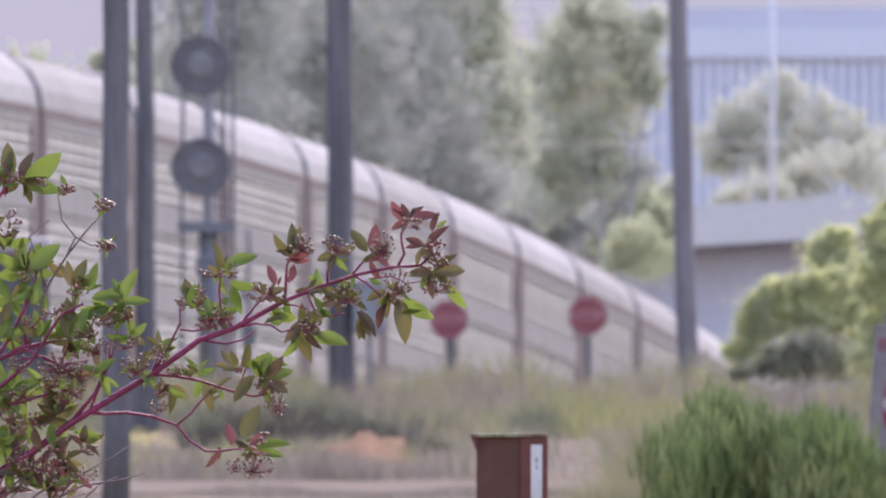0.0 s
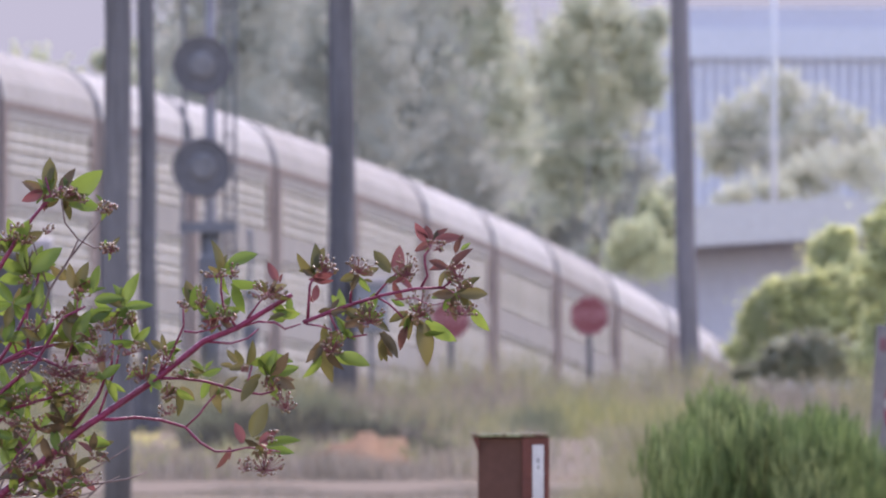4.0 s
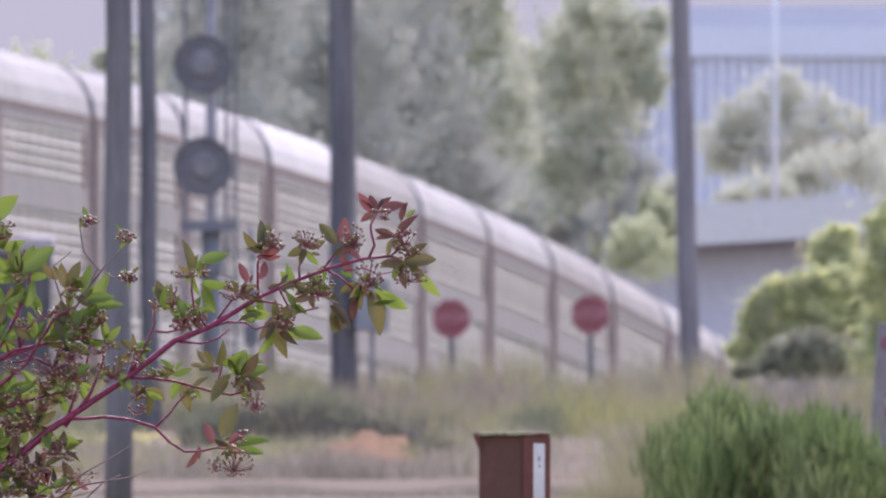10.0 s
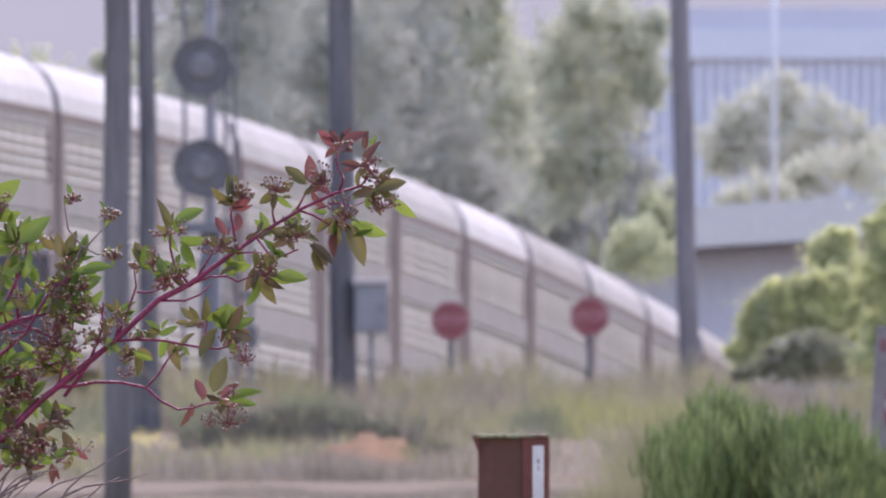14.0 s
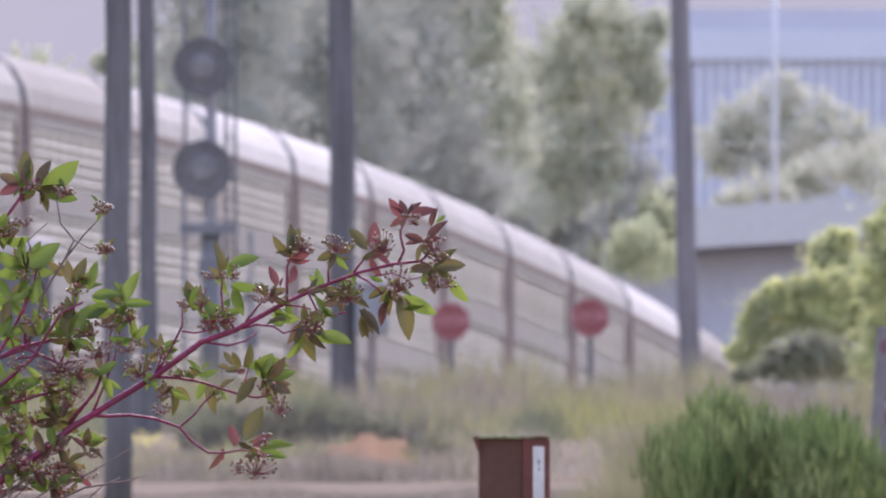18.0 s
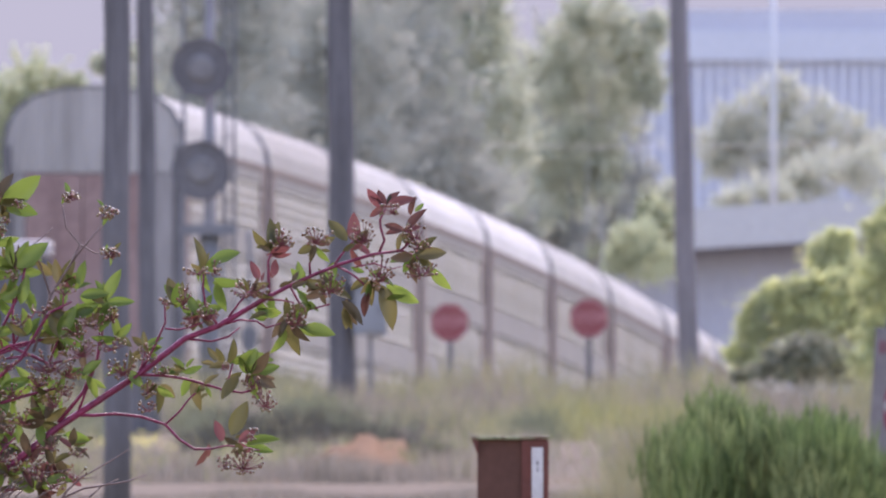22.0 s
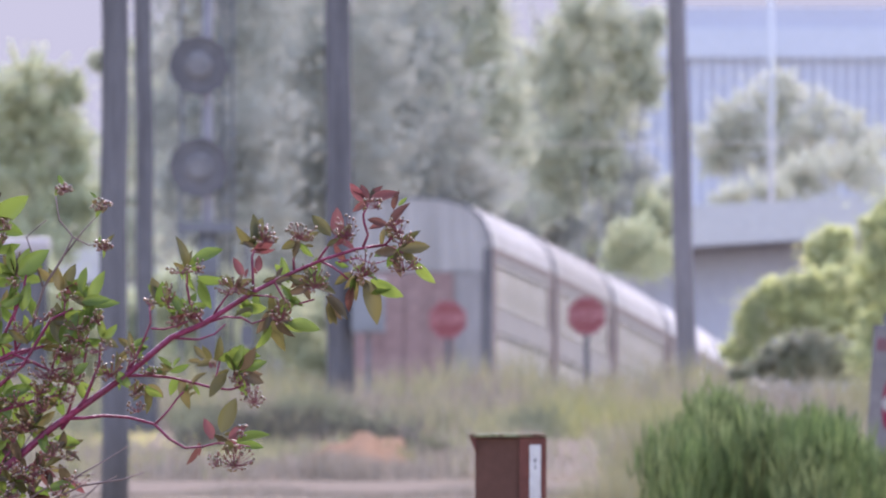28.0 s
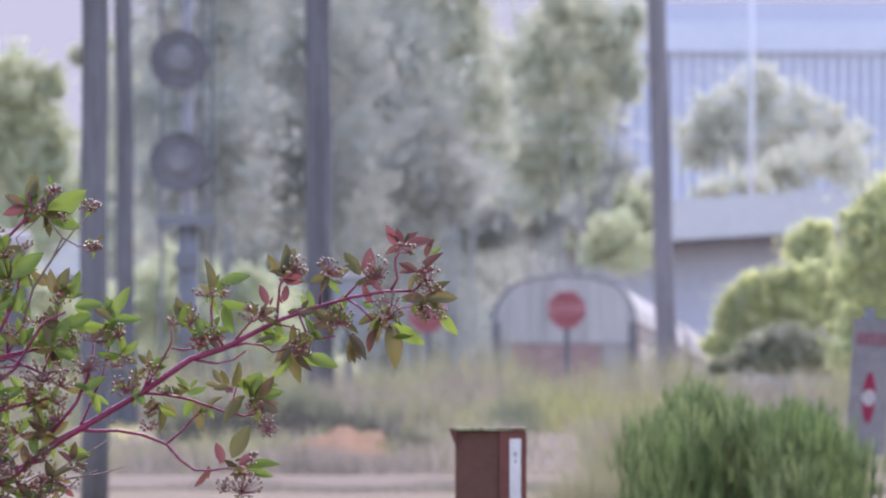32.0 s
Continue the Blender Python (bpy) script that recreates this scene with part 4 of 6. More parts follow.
        tube(bm, [fork, ((fork[0] + mid.x) * 0.5 + rr.uniform(-0.3, 0.3) * c, mid.y * 0.5, fork[2] + (mid.z - fork[2]) * 0.55), mid], [tr * 0.5, tr * 0.28, tr * 0.06], 5, False)
        for _ in range(int(26 * (c * d) ** 0.5 / min(c, d)) + (50 if kind == "bush" else 20)):
            v = Vector((rr.gauss(0, 1), rr.gauss(0, 1), rr.gauss(0, 1))).normalized() * rr.random() ** (0.5 if kind == "bush" else 0.34)
            r = min(c, d) * (0.07 + 0.4 * rr.random() ** 2.2 if kind == "bush" else rr.uniform(0.14, 0.55))
            if rr.random() < 0.3:
                v, r = v.normalized() * rr.uniform(0.9, 1.35), r * 0.55
            p = mid + Vector((v.x * c * 0.92, v.y * (c + d) * (0.5 if kind == "bush" else 0.35), v.z * d * 0.92))
            cs.append((p.x, p.y, max(p.z, r * 0.5))), rs.append(r)
        # shoots that stand out of the lobe
        for _ in range(int(shoots_each * c / min(c, d))):
            v = Vector((rr.gauss(0, 1), rr.gauss(0, 0.7), rr.gauss(0.25, 0.9))).normalized()
            p = mid + Vector((v.x * c, v.y * c * 0.6, v.z * d)) * rr.uniform(0.55, 0.95)
            way = (v + Vector((rr.uniform(-0.4, 0.4), 0, rr.uniform(0.3, 1.2)))).normalized() * min(c, d) * rr.uniform(0.35, 1.0)
            for q in range(5):
                e = p + way * q / 4
                cs.append((e.x, e.y, max(e.z, 0.02))), rs.append(min(c, d) * 0.11 * (1.2 - q / 5))
    part("trunk", bm, M["bark"], t)
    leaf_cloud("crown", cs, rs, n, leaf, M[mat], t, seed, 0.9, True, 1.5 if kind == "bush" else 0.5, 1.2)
    return t


TREES = [
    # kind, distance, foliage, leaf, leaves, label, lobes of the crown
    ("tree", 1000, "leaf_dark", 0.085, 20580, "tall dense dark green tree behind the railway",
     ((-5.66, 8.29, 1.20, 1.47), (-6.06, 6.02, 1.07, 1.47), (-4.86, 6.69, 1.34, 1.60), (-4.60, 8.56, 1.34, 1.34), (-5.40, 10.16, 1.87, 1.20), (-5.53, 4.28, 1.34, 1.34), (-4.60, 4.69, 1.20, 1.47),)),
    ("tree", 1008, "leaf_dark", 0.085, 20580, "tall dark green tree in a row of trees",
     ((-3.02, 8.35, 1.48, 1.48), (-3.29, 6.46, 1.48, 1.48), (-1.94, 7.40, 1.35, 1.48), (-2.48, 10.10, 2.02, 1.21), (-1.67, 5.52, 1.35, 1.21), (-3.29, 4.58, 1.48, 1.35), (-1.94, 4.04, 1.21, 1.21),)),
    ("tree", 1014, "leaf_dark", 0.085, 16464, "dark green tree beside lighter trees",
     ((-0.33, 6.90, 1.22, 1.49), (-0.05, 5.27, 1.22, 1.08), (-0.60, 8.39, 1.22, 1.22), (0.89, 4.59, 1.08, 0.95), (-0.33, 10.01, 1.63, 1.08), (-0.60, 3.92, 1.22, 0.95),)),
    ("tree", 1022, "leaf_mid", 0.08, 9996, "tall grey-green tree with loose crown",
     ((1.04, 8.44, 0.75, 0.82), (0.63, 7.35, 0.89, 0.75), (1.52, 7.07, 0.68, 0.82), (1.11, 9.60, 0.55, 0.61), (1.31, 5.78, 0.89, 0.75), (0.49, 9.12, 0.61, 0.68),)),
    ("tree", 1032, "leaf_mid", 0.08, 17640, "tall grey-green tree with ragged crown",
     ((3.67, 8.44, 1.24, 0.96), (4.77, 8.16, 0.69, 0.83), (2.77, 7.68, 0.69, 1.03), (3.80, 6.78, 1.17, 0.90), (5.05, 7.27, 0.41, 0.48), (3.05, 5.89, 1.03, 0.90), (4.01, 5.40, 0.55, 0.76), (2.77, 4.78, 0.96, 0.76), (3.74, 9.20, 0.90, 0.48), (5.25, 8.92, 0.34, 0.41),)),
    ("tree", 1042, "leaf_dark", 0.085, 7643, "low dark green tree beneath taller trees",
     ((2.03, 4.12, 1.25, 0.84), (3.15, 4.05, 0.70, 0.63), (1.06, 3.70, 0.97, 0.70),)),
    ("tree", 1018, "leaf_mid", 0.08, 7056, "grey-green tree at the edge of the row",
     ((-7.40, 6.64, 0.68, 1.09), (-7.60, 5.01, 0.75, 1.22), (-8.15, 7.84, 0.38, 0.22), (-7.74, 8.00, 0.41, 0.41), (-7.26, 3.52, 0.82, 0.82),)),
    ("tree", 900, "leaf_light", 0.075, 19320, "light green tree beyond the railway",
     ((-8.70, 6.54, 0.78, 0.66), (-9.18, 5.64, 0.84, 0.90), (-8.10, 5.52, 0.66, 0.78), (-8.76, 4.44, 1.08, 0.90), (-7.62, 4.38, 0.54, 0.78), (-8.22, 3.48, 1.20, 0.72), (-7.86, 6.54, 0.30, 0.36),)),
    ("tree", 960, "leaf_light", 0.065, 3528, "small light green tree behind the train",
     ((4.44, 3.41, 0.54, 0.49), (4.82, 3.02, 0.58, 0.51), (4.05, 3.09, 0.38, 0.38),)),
    ("tree", 1410, "leaf_far", 0.1, 9374, "broad haze-paled green tree before the warehouse",
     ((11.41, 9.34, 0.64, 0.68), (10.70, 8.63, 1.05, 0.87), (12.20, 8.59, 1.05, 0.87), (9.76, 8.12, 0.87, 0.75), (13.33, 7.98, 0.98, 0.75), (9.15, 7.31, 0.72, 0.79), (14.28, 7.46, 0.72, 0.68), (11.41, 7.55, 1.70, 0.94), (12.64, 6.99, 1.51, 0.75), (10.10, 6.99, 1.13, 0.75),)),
    ("tree", 1392, "leaf_far", 0.09, 1874, "haze-paled green round tree above the overpass",
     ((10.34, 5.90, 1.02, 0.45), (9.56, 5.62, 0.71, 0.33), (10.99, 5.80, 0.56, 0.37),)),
    ("tree", 1398, "leaf_far", 0.09, 4062, "haze-paled green bushy tree beside the overpass",
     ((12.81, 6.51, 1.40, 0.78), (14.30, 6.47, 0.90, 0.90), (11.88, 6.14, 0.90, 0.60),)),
    ("tree", 1396, "leaf_far", 0.09, 2187, "haze-paled green bushy tree above the overpass",
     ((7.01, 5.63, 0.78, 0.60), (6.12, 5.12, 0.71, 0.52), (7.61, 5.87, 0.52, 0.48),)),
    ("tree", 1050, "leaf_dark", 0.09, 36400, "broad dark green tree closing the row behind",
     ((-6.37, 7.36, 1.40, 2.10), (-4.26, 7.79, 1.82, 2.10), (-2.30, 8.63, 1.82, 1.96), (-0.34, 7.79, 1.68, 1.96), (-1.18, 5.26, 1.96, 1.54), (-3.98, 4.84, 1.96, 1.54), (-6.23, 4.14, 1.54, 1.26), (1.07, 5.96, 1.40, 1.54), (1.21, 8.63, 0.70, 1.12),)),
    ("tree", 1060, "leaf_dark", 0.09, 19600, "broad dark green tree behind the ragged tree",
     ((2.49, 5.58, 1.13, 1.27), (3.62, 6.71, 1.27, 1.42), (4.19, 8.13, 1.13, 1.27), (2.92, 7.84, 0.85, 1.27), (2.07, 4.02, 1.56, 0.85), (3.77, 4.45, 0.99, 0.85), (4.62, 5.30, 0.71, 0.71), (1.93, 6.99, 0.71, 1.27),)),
    ("tree", 1075, "leaf_light", 0.09, 11200, "haze-paled grey-green tree low behind the row",
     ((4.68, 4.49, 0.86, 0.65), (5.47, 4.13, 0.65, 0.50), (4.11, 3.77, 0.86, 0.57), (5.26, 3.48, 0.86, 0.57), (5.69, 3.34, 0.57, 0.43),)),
]
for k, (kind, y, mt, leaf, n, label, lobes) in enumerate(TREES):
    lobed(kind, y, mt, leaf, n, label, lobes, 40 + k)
sr = random.Random(70)
for k in range(9):
    x, top, y = -9.6 + k * 0.92, 2.6 + 0.4 * math.sin(k * 1.3) - 0.22 * max(0, k - 6), 846 + 6 * math.sin(k * 2.1)
    lobes = [(x + sr.uniform(-0.9, 0.9), top - sr.uniform(0.3, 1.9), sr.uniform(0.3, 0.6), sr.uniform(0.25, 0.5)) for _ in range(9)]
    lobed("shrub", y, "leaf_light", 0.06, 9000, "light green shrub growing beyond the railway", lobes, 70 + k)

# closed woods behind the single trees
wr = random.Random(3)
wc = [(wr.uniform(-7.6, 2.6), 1100 + wr.uniform(-8, 8), wr.uniform(-6, 8.2)) for _ in range(170)]
wc = [c for c in wc if c[2] < 9.2 - 0.55 * max(0, c[0] + 1)]
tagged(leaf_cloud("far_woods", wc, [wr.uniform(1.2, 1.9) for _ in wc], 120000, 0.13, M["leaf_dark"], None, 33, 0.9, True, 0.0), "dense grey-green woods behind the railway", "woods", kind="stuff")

BUSHES = [
    ("bush", 606, "leaf_yellow", 0.037, 34000, "sunlit yellow-green bush with ragged top by the railway",
     ((4.32, 1.56, 0.11, 0.16), (4.44, 1.77, 0.13, 0.18), (4.60, 1.93, 0.15, 0.15), (4.78, 2.08, 0.16, 0.16), (4.95, 1.98, 0.16, 0.15), (5.11, 2.16, 0.16, 0.15), (5.31, 2.22, 0.15, 0.13), (5.49, 2.14, 0.16, 0.15), (5.68, 2.24, 0.13, 0.15), (5.84, 2.09, 0.18, 0.16), (6.04, 2.16, 0.16, 0.18), (6.20, 1.93, 0.19, 0.19), (4.87, 1.81, 0.24, 0.19), (5.23, 1.92, 0.26, 0.19), (5.62, 1.92, 0.26, 0.19), (5.96, 1.81, 0.24, 0.21), (4.99, 1.57, 0.28, 0.19), (5.47, 1.61, 0.29, 0.21), (5.92, 1.49, 0.28, 0.21), (4.54, 1.49, 0.21, 0.19), (4.22, 1.20, 0.15, 0.18), (4.42, 1.12, 0.21, 0.19),)),
    # added bush: its grey-green stands in for the lower bushes' shade
    ("bush", 601, "leaf_shade", 0.037, 13000, "grey-green foliage standing in for shade under sunlit bushes",
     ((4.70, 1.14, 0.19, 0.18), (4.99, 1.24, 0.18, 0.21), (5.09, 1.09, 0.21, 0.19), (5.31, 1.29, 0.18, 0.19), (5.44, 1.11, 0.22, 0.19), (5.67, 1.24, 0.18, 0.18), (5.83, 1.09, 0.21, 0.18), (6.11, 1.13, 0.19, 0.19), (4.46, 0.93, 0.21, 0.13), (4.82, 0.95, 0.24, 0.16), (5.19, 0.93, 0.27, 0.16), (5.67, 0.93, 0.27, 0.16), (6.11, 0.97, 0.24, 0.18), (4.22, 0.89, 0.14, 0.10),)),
    ("bush", 628, "leaf_yellow", 0.043, 15399, "tall yellow-green bush by the railway",
     ((5.67, 2.62, 0.23, 0.29), (6.01, 2.36, 0.29, 0.35), (5.92, 2.87, 0.18, 0.15), (5.84, 1.94, 0.42, 0.34),)),
    ("bush", 592, "leaf_yellow", 0.037, 36000, "tall green bush behind the warning sign",
     ((6.07, 2.87, 0.17, 0.27), (6.28, 3.09, 0.19, 0.24), (6.53, 3.27, 0.27, 0.32), (6.14, 2.48, 0.24, 0.28), (6.45, 2.64, 0.32, 0.40), (6.85, 2.87, 0.35, 0.44), (5.98, 2.16, 0.22, 0.27), (6.33, 2.00, 0.32, 0.40), (6.77, 2.08, 0.40, 0.47), (6.14, 1.53, 0.28, 0.36), (6.61, 1.37, 0.47, 0.47), (6.02, 1.05, 0.28, 0.28), (7.09, 1.37, 0.40, 0.55),)),
    ("bush", 470, "weed", 0.02, 14000, "small grey-green weed bush by the road",
     ((-0.09, 0.10, 0.26, 0.20), (-0.28, -0.04, 0.20, 0.14), (0.13, -0.04, 0.18, 0.14),)),
    ("bush", 640, "weed", 0.024, 16000, "low grey-green weed bush by the signal",
     ((-2.60, 0.54, 0.44, 0.32), (-2.96, 0.37, 0.34, 0.29), (-2.17, 0.41, 0.29, 0.27),)),
    ("bush", 455, "weed", 0.018, 9000, "low olive weeds at the road's edge",
     ((-1.85, 0.06, 0.24, 0.11), (-2.21, 0.01, 0.22, 0.09),)),
]
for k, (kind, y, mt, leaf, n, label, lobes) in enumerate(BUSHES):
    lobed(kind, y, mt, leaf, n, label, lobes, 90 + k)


# ---- grass ----
def blades(name, spots, height, width, mat, seed, label, category, bend=0.35, uneven=1.1):
    """Upright tapering blades at the spots (x, y), standing on the ground."""
    r = np.random.default_rng(seed)
    spots = np.asarray(spots)
    # a trodden path to the equipment case stays bare
    bare = (np.abs(spots[:, 0] + 3.3 + 0.00694 * (spots[:, 1] - 474)) < 0.42) & (spots[:, 1] > 470) & (spots[:, 1] < 582)
    spots = spots[~bare]
    n = len(spots)
    z = np.array([ground_z(x, y) for x, y in spots]) - 0.02
    lump = np.array([noise.noise((x * 0.9, y * 0.05, height * 9)) for x, y in spots])
    h = height * (0.45 + 0.75 * r.random(n)) * (1 + uneven * lump)
    ang = r.uniform(0, 2 * math.pi, n)
    side = np.stack([np.cos(ang), np.sin(ang), 0 * ang], 1) * (width * (0.6 + 0.8 * r.random(n)))[:, None]
    tip = np.stack([r.normal(0, bend, n) * h, r.normal(0, bend, n) * h, h], 1)
    base = np.column_stack([spots, z])
    mid = base + tip * np.array([0.35, 0.35, 0.55])
    v = np.stack([base - side, base + side, mid + side * 0.8, mid - side * 0.8, base + tip], 1).reshape(-1, 3)
    o = 5 * np.arange(n)
    f = np.concatenate([np.stack([o, o + 1, o + 2, o + 3], 1)]).tolist() + np.stack([o + 3, o + 2, o + 4], 1).tolist()
    return tagged(from_np(name, v, f, M[mat]), label, category, kind="stuff")


gr = np.random.default_rng(5)


def field(n, y0, y1, power=1.0):
    """Spots over the strip of ground that the lens covers."""
    y = y0 + (y1 - y0) * gr.random(n) ** power
    return np.stack([(gr.random(n) * 2 - 1) * (0.0115 * y + 1.0), y], 1)


def patch_of(spots, scale, level, seed):
    keep = [noise.noise((x * scale, y * scale * 0.12, seed)) > level for x, y in spots]
    return spots[np.array(keep)]


def track_x(y):
    """The middle of the gravel track that leaves the road."""
    return 1.22 + 0.0026 * (y - 400)


def off_mound(spots):
    """Leaves the bare earth mound and the gravel track nearly free of growth."""
    d = ((spots[:, 0] + 0.86) / 0.50) ** 2 + ((spots[:, 1] - 432) / 26) ** 2
    bare = (d < 1) | ((np.abs(spots[:, 0] - track_x(spots[:, 1])) < 0.34) & (spots[:, 1] < 560))
    return spots[~bare | (gr.random(len(spots)) < 0.12)]


# tangled cover from the road to the crest, tallest beyond the signs
blades("dry_grass", off_mound(field(24000, 412, 560)), 0.26, 0.010, "dry_grass", 11, "dry mauve-brown grass on open ground", "grass")
blades("tall_dry_grass", patch_of(field(42000, 540, 672), 0.5, -0.15, 7.0), 0.56, 0.011, "dry_grass", 14, "tall dry stalks along the railway", "grass", 0.22)
blades("green_grass", off_mound(patch_of(field(40000, 410, 560), 0.8, 0.14, 2.0)), 0.32, 0.012, "green_grass", 12, "patchy green weeds among dry grass", "grass")
blades("tall_green_grass", patch_of(field(60000, 540, 664), 0.55, 0.16, 4.0), 0.70, 0.012, "green_grass", 15, "clumps of tall green weeds along the railway", "grass", 0.24)
blades("road_weeds", off_mound(field(9000, 404, 440)), 0.13, 0.008, "dry_grass", 13, "short dry weeds along the gravel road", "grass")
blades("verge_grass", np.stack([gr.uniform(-5.5, 5.5, 16000), gr.uniform(370, 379, 16000)], 1), 0.10, 0.006, "dry_grass", 16, "worn dry grass at the road's edge", "grass")

blades("straw", field(9000, 405, 424), 0.10, 0.007, "straw", 18, "low ochre straw along the gravel road", "grass")
def around(n, x, spread, y0, y1):
    return np.stack([gr.normal(x, spread, n), gr.uniform(y0, y1, n)], 1)


blades("mound_weeds", around(4000, -0.95, 0.5, 411, 426), 0.22, 0.007, "dry_grass", 23, "thin dry weeds before the earth mound", "grass", 0.3, 1.6)
blades("dark_weeds", around(15000, -2.6, 0.9, 500, 580), 0.42, 0.013, "weed", 19, "dark olive weeds behind the gravel road", "grass", 0.3)
blades("dark_weeds", around(3500, 1.25, 0.30, 572, 590), 0.45, 0.012, "weed", 20, "dark olive weeds between the signs", "grass", 0.3)
# these weeds are coloured dark to stand in for a shaded ditch
blades("brown_weeds", around(13000, -1.8, 0.7, 470, 560), 0.34, 0.012, "brown_weed", 24, "dark brown weeds standing in for a shaded ditch", "grass", 0.3)
blades("yellow_weeds", around(5000, -2.75, 0.36, 428, 452), 0.17, 0.008, "yellow_weed", 25, "low yellow-green weeds by the road", "grass", 0.4)
blades("yellow_weeds", around(3000, 3.1, 0.35, 530, 552), 0.42, 0.010, "yellow_weed", 26, "ochre-yellow weeds near a leaning pole", "grass", 0.3)

blades("yellow_weeds", around(1500, 1.85, 0.3, 526, 556), 0.42, 0.010, "yellow_weed", 27, "yellow-green weeds by a stop sign", "grass", 0.3)
blades("dark_weeds", around(2000, 1.16, 0.16, 526, 540), 0.40, 0.011, "weed", 28, "olive-grey weeds between the signs", "grass", 0.3)
blades("yellow_weeds", around(700, 0.82, 0.2, 526, 546), 0.36, 0.010, "yellow_weed", 29, "thin yellow-green weeds among dry stalks", "grass", 0.3)

# mound of bare red earth
bm = bmesh.new()
bmesh.ops.create_uvsphere(bm, u_segments=48, v_segments=28, radius=1.0)
for v in bm.verts:
    rough = noise.noise(v.co * 3.3) + 0.6 * noise.noise(v.co * 9.0)
    v.co = Vector((v.co.x * (0.60 + 0.14 * rough), v.co.y * 20.0, v.co.z * (0.30 + 0.10 * math.cos(v.co.x * 3.0 - 0.6)) + 0.10 * rough * max(0, v.co.z)))
mound = mesh_ob("earth_mound", bm, M["red_earth"], smooth=True)
mound.matrix_basis = pose(-0.86, 442, -0.02)
tagged(mound, "low mound of bare reddish earth in weeds", "earth mound")
bm = bmesh.new()
bmesh.ops.create_uvsphere(bm, u_segments=20, v_segments=10, radius=1.0)
for v in bm.verts:
    v.co = Vector((v.co.x * 0.8, v.co.y * 5.0, v.co.z * 0.40 + 0.08 * noise.noise(v.co * 2.9)))
mound = mesh_ob("earth_mound", bm, M["soil"], smooth=True)
mound.matrix_basis = pose(-1.35, 545, -0.02)
tagged(mound, "low brown earth bank behind the road", "earth mound")


# broom shrub and the taller grass beside the sign
def tuft(name, x, y, radius, height, n, mat, seed, label, bend=0.10, width=0.0045, category="shrub"):
    r = np.random.default_rng(seed)
    a, q = r.uniform(0, 2 * math.pi, n), np.sqrt(r.random(n)) * radius
    ob = blades(name, np.stack([x + q * np.cos(a), y + q * np.sin(a)], 1), height, width, mat, seed, label, category, bend, 0.3)
    for key in ("kind", "category"):
        del ob[key]
    return ob


broom = empty("broom_shrub", pose(0, 0, 0), "dense upright green broom shrub with feathery shoots", "shrub")
br = random.Random(17)


def shoots(x, y, top, n, seed, mat="reed"):
    """A bushy clump: short upright feathery shoots that start at every height."""
    r = np.random.default_rng(seed)
    k = 6
    length = 0.10 + 0.12 * r.random(n)
    z = top * (0.3 + 0.72 * r.random(n) ** 0.7) - length * 0.8
    z += (r.random(n) < 0.1) * r.uniform(0.03, 0.11, n)
    root = np.stack([x + r.normal(0, 0.055, n), y + r.normal(0, 0.4, n), z], 1)
    lean = np.stack([r.normal(0, 0.16, n), r.normal(0, 0.16, n), np.ones(n)], 1)
    root, lean, length = np.repeat(root, k, 0), np.repeat(lean, k, 0), np.repeat(length, k) * (0.5 + 0.6 * r.random(n * k))
    lean[:, :2] += r.normal(0, 0.13, (n * k, 2))
    ang = r.uniform(0, 2 * math.pi, n * k)
    side = np.stack([np.cos(ang), np.sin(ang), 0 * ang], 1) * 0.0026
    v = np.stack([root - side, root + side, root + lean * length[:, None] * 0.6 + side, root + lean * length[:, None] * 0.6 - side, root + lean * length[:, None]], 1).reshape(-1, 3)
    o = 5 * np.arange(n * k)
    f = np.stack([o, o + 1, o + 2, o + 3], 1).tolist() + np.stack([o + 3, o + 2, o + 4], 1).tolist()
    ob = from_np("shoot_clump", v, f, M[mat], broom)
    bm = bmesh.new()
    for q in range(7):
        e = Vector((x + br.uniform(-0.08, 0.08), y + br.uniform(-0.4, 0.4), top * br.uniform(0.6, 0.9)))
        tube(bm, [(x, y, 0), (x * 0.6 + e.x * 0.4, y, e.z * 0.5), e], [0.009, 0.006, 0.003], 5)
    part("stem", bm, M["reed"], broom)
    return ob


for k in range(30):
    u = k / 29
    x = 1.07 + 0.98 * u + br.uniform(-0.03, 0.03)
    h = 1.11 + br.uniform(-0.06, 0.04) + (0.13 if 7 <= k <= 9 else 0) - 0.10 * max(0, 1 - u / 0.15) - 0.12 * (u > 0.85)
    shoots(x, 200 + br.uniform(-2.5, 2.5), h, 420, 200 + k)
grass_bank = empty("grass_tuft", pose(0, 0, 0), "soft pale green grass tuft beside the shrub", "grass")
for k in range(7):
    tuft("blade_clump", 0.68 + 0.10 * k, 236 + 3 * br.random(), 0.12, 0.62 + 0.06 * k, 700, "green_grass", 240 + k, "", 0.16, 0.004).parent = grass_bank

# yellow flowers scattered through the weeds
fl = np.random.default_rng(9)
cs = [(-3.5 + fl.normal(0, 0.35), 478 + fl.normal(0, 6), 0.16 + 0.12 * fl.random()) for _ in range(40)]
ob = leaf_cloud("yellow_flowers", cs, [0.05] * len(cs), 500, 0.018, M["flower"], None, 31)
tagged(ob, "small yellow wild flowers scattered in the weeds", "flowers", kind="stuff")


# ---- the shrub near the camera ----
BD, UNIT = 90.0, 1 / 831.8              # its distance; the grid in which its parts are laid out
HUB = Vector((-0.6206, BD, 1.4764))     # the main fork of the branch


def bp(u, v, depth=0.0):
    return Vector(((u - 268) * UNIT, depth, (666 - v) * UNIT))


shrub = empty("foreground_shrub", pose(*HUB), "glossy-leaved shrub with crimson twigs and bud clusters", "shrub")
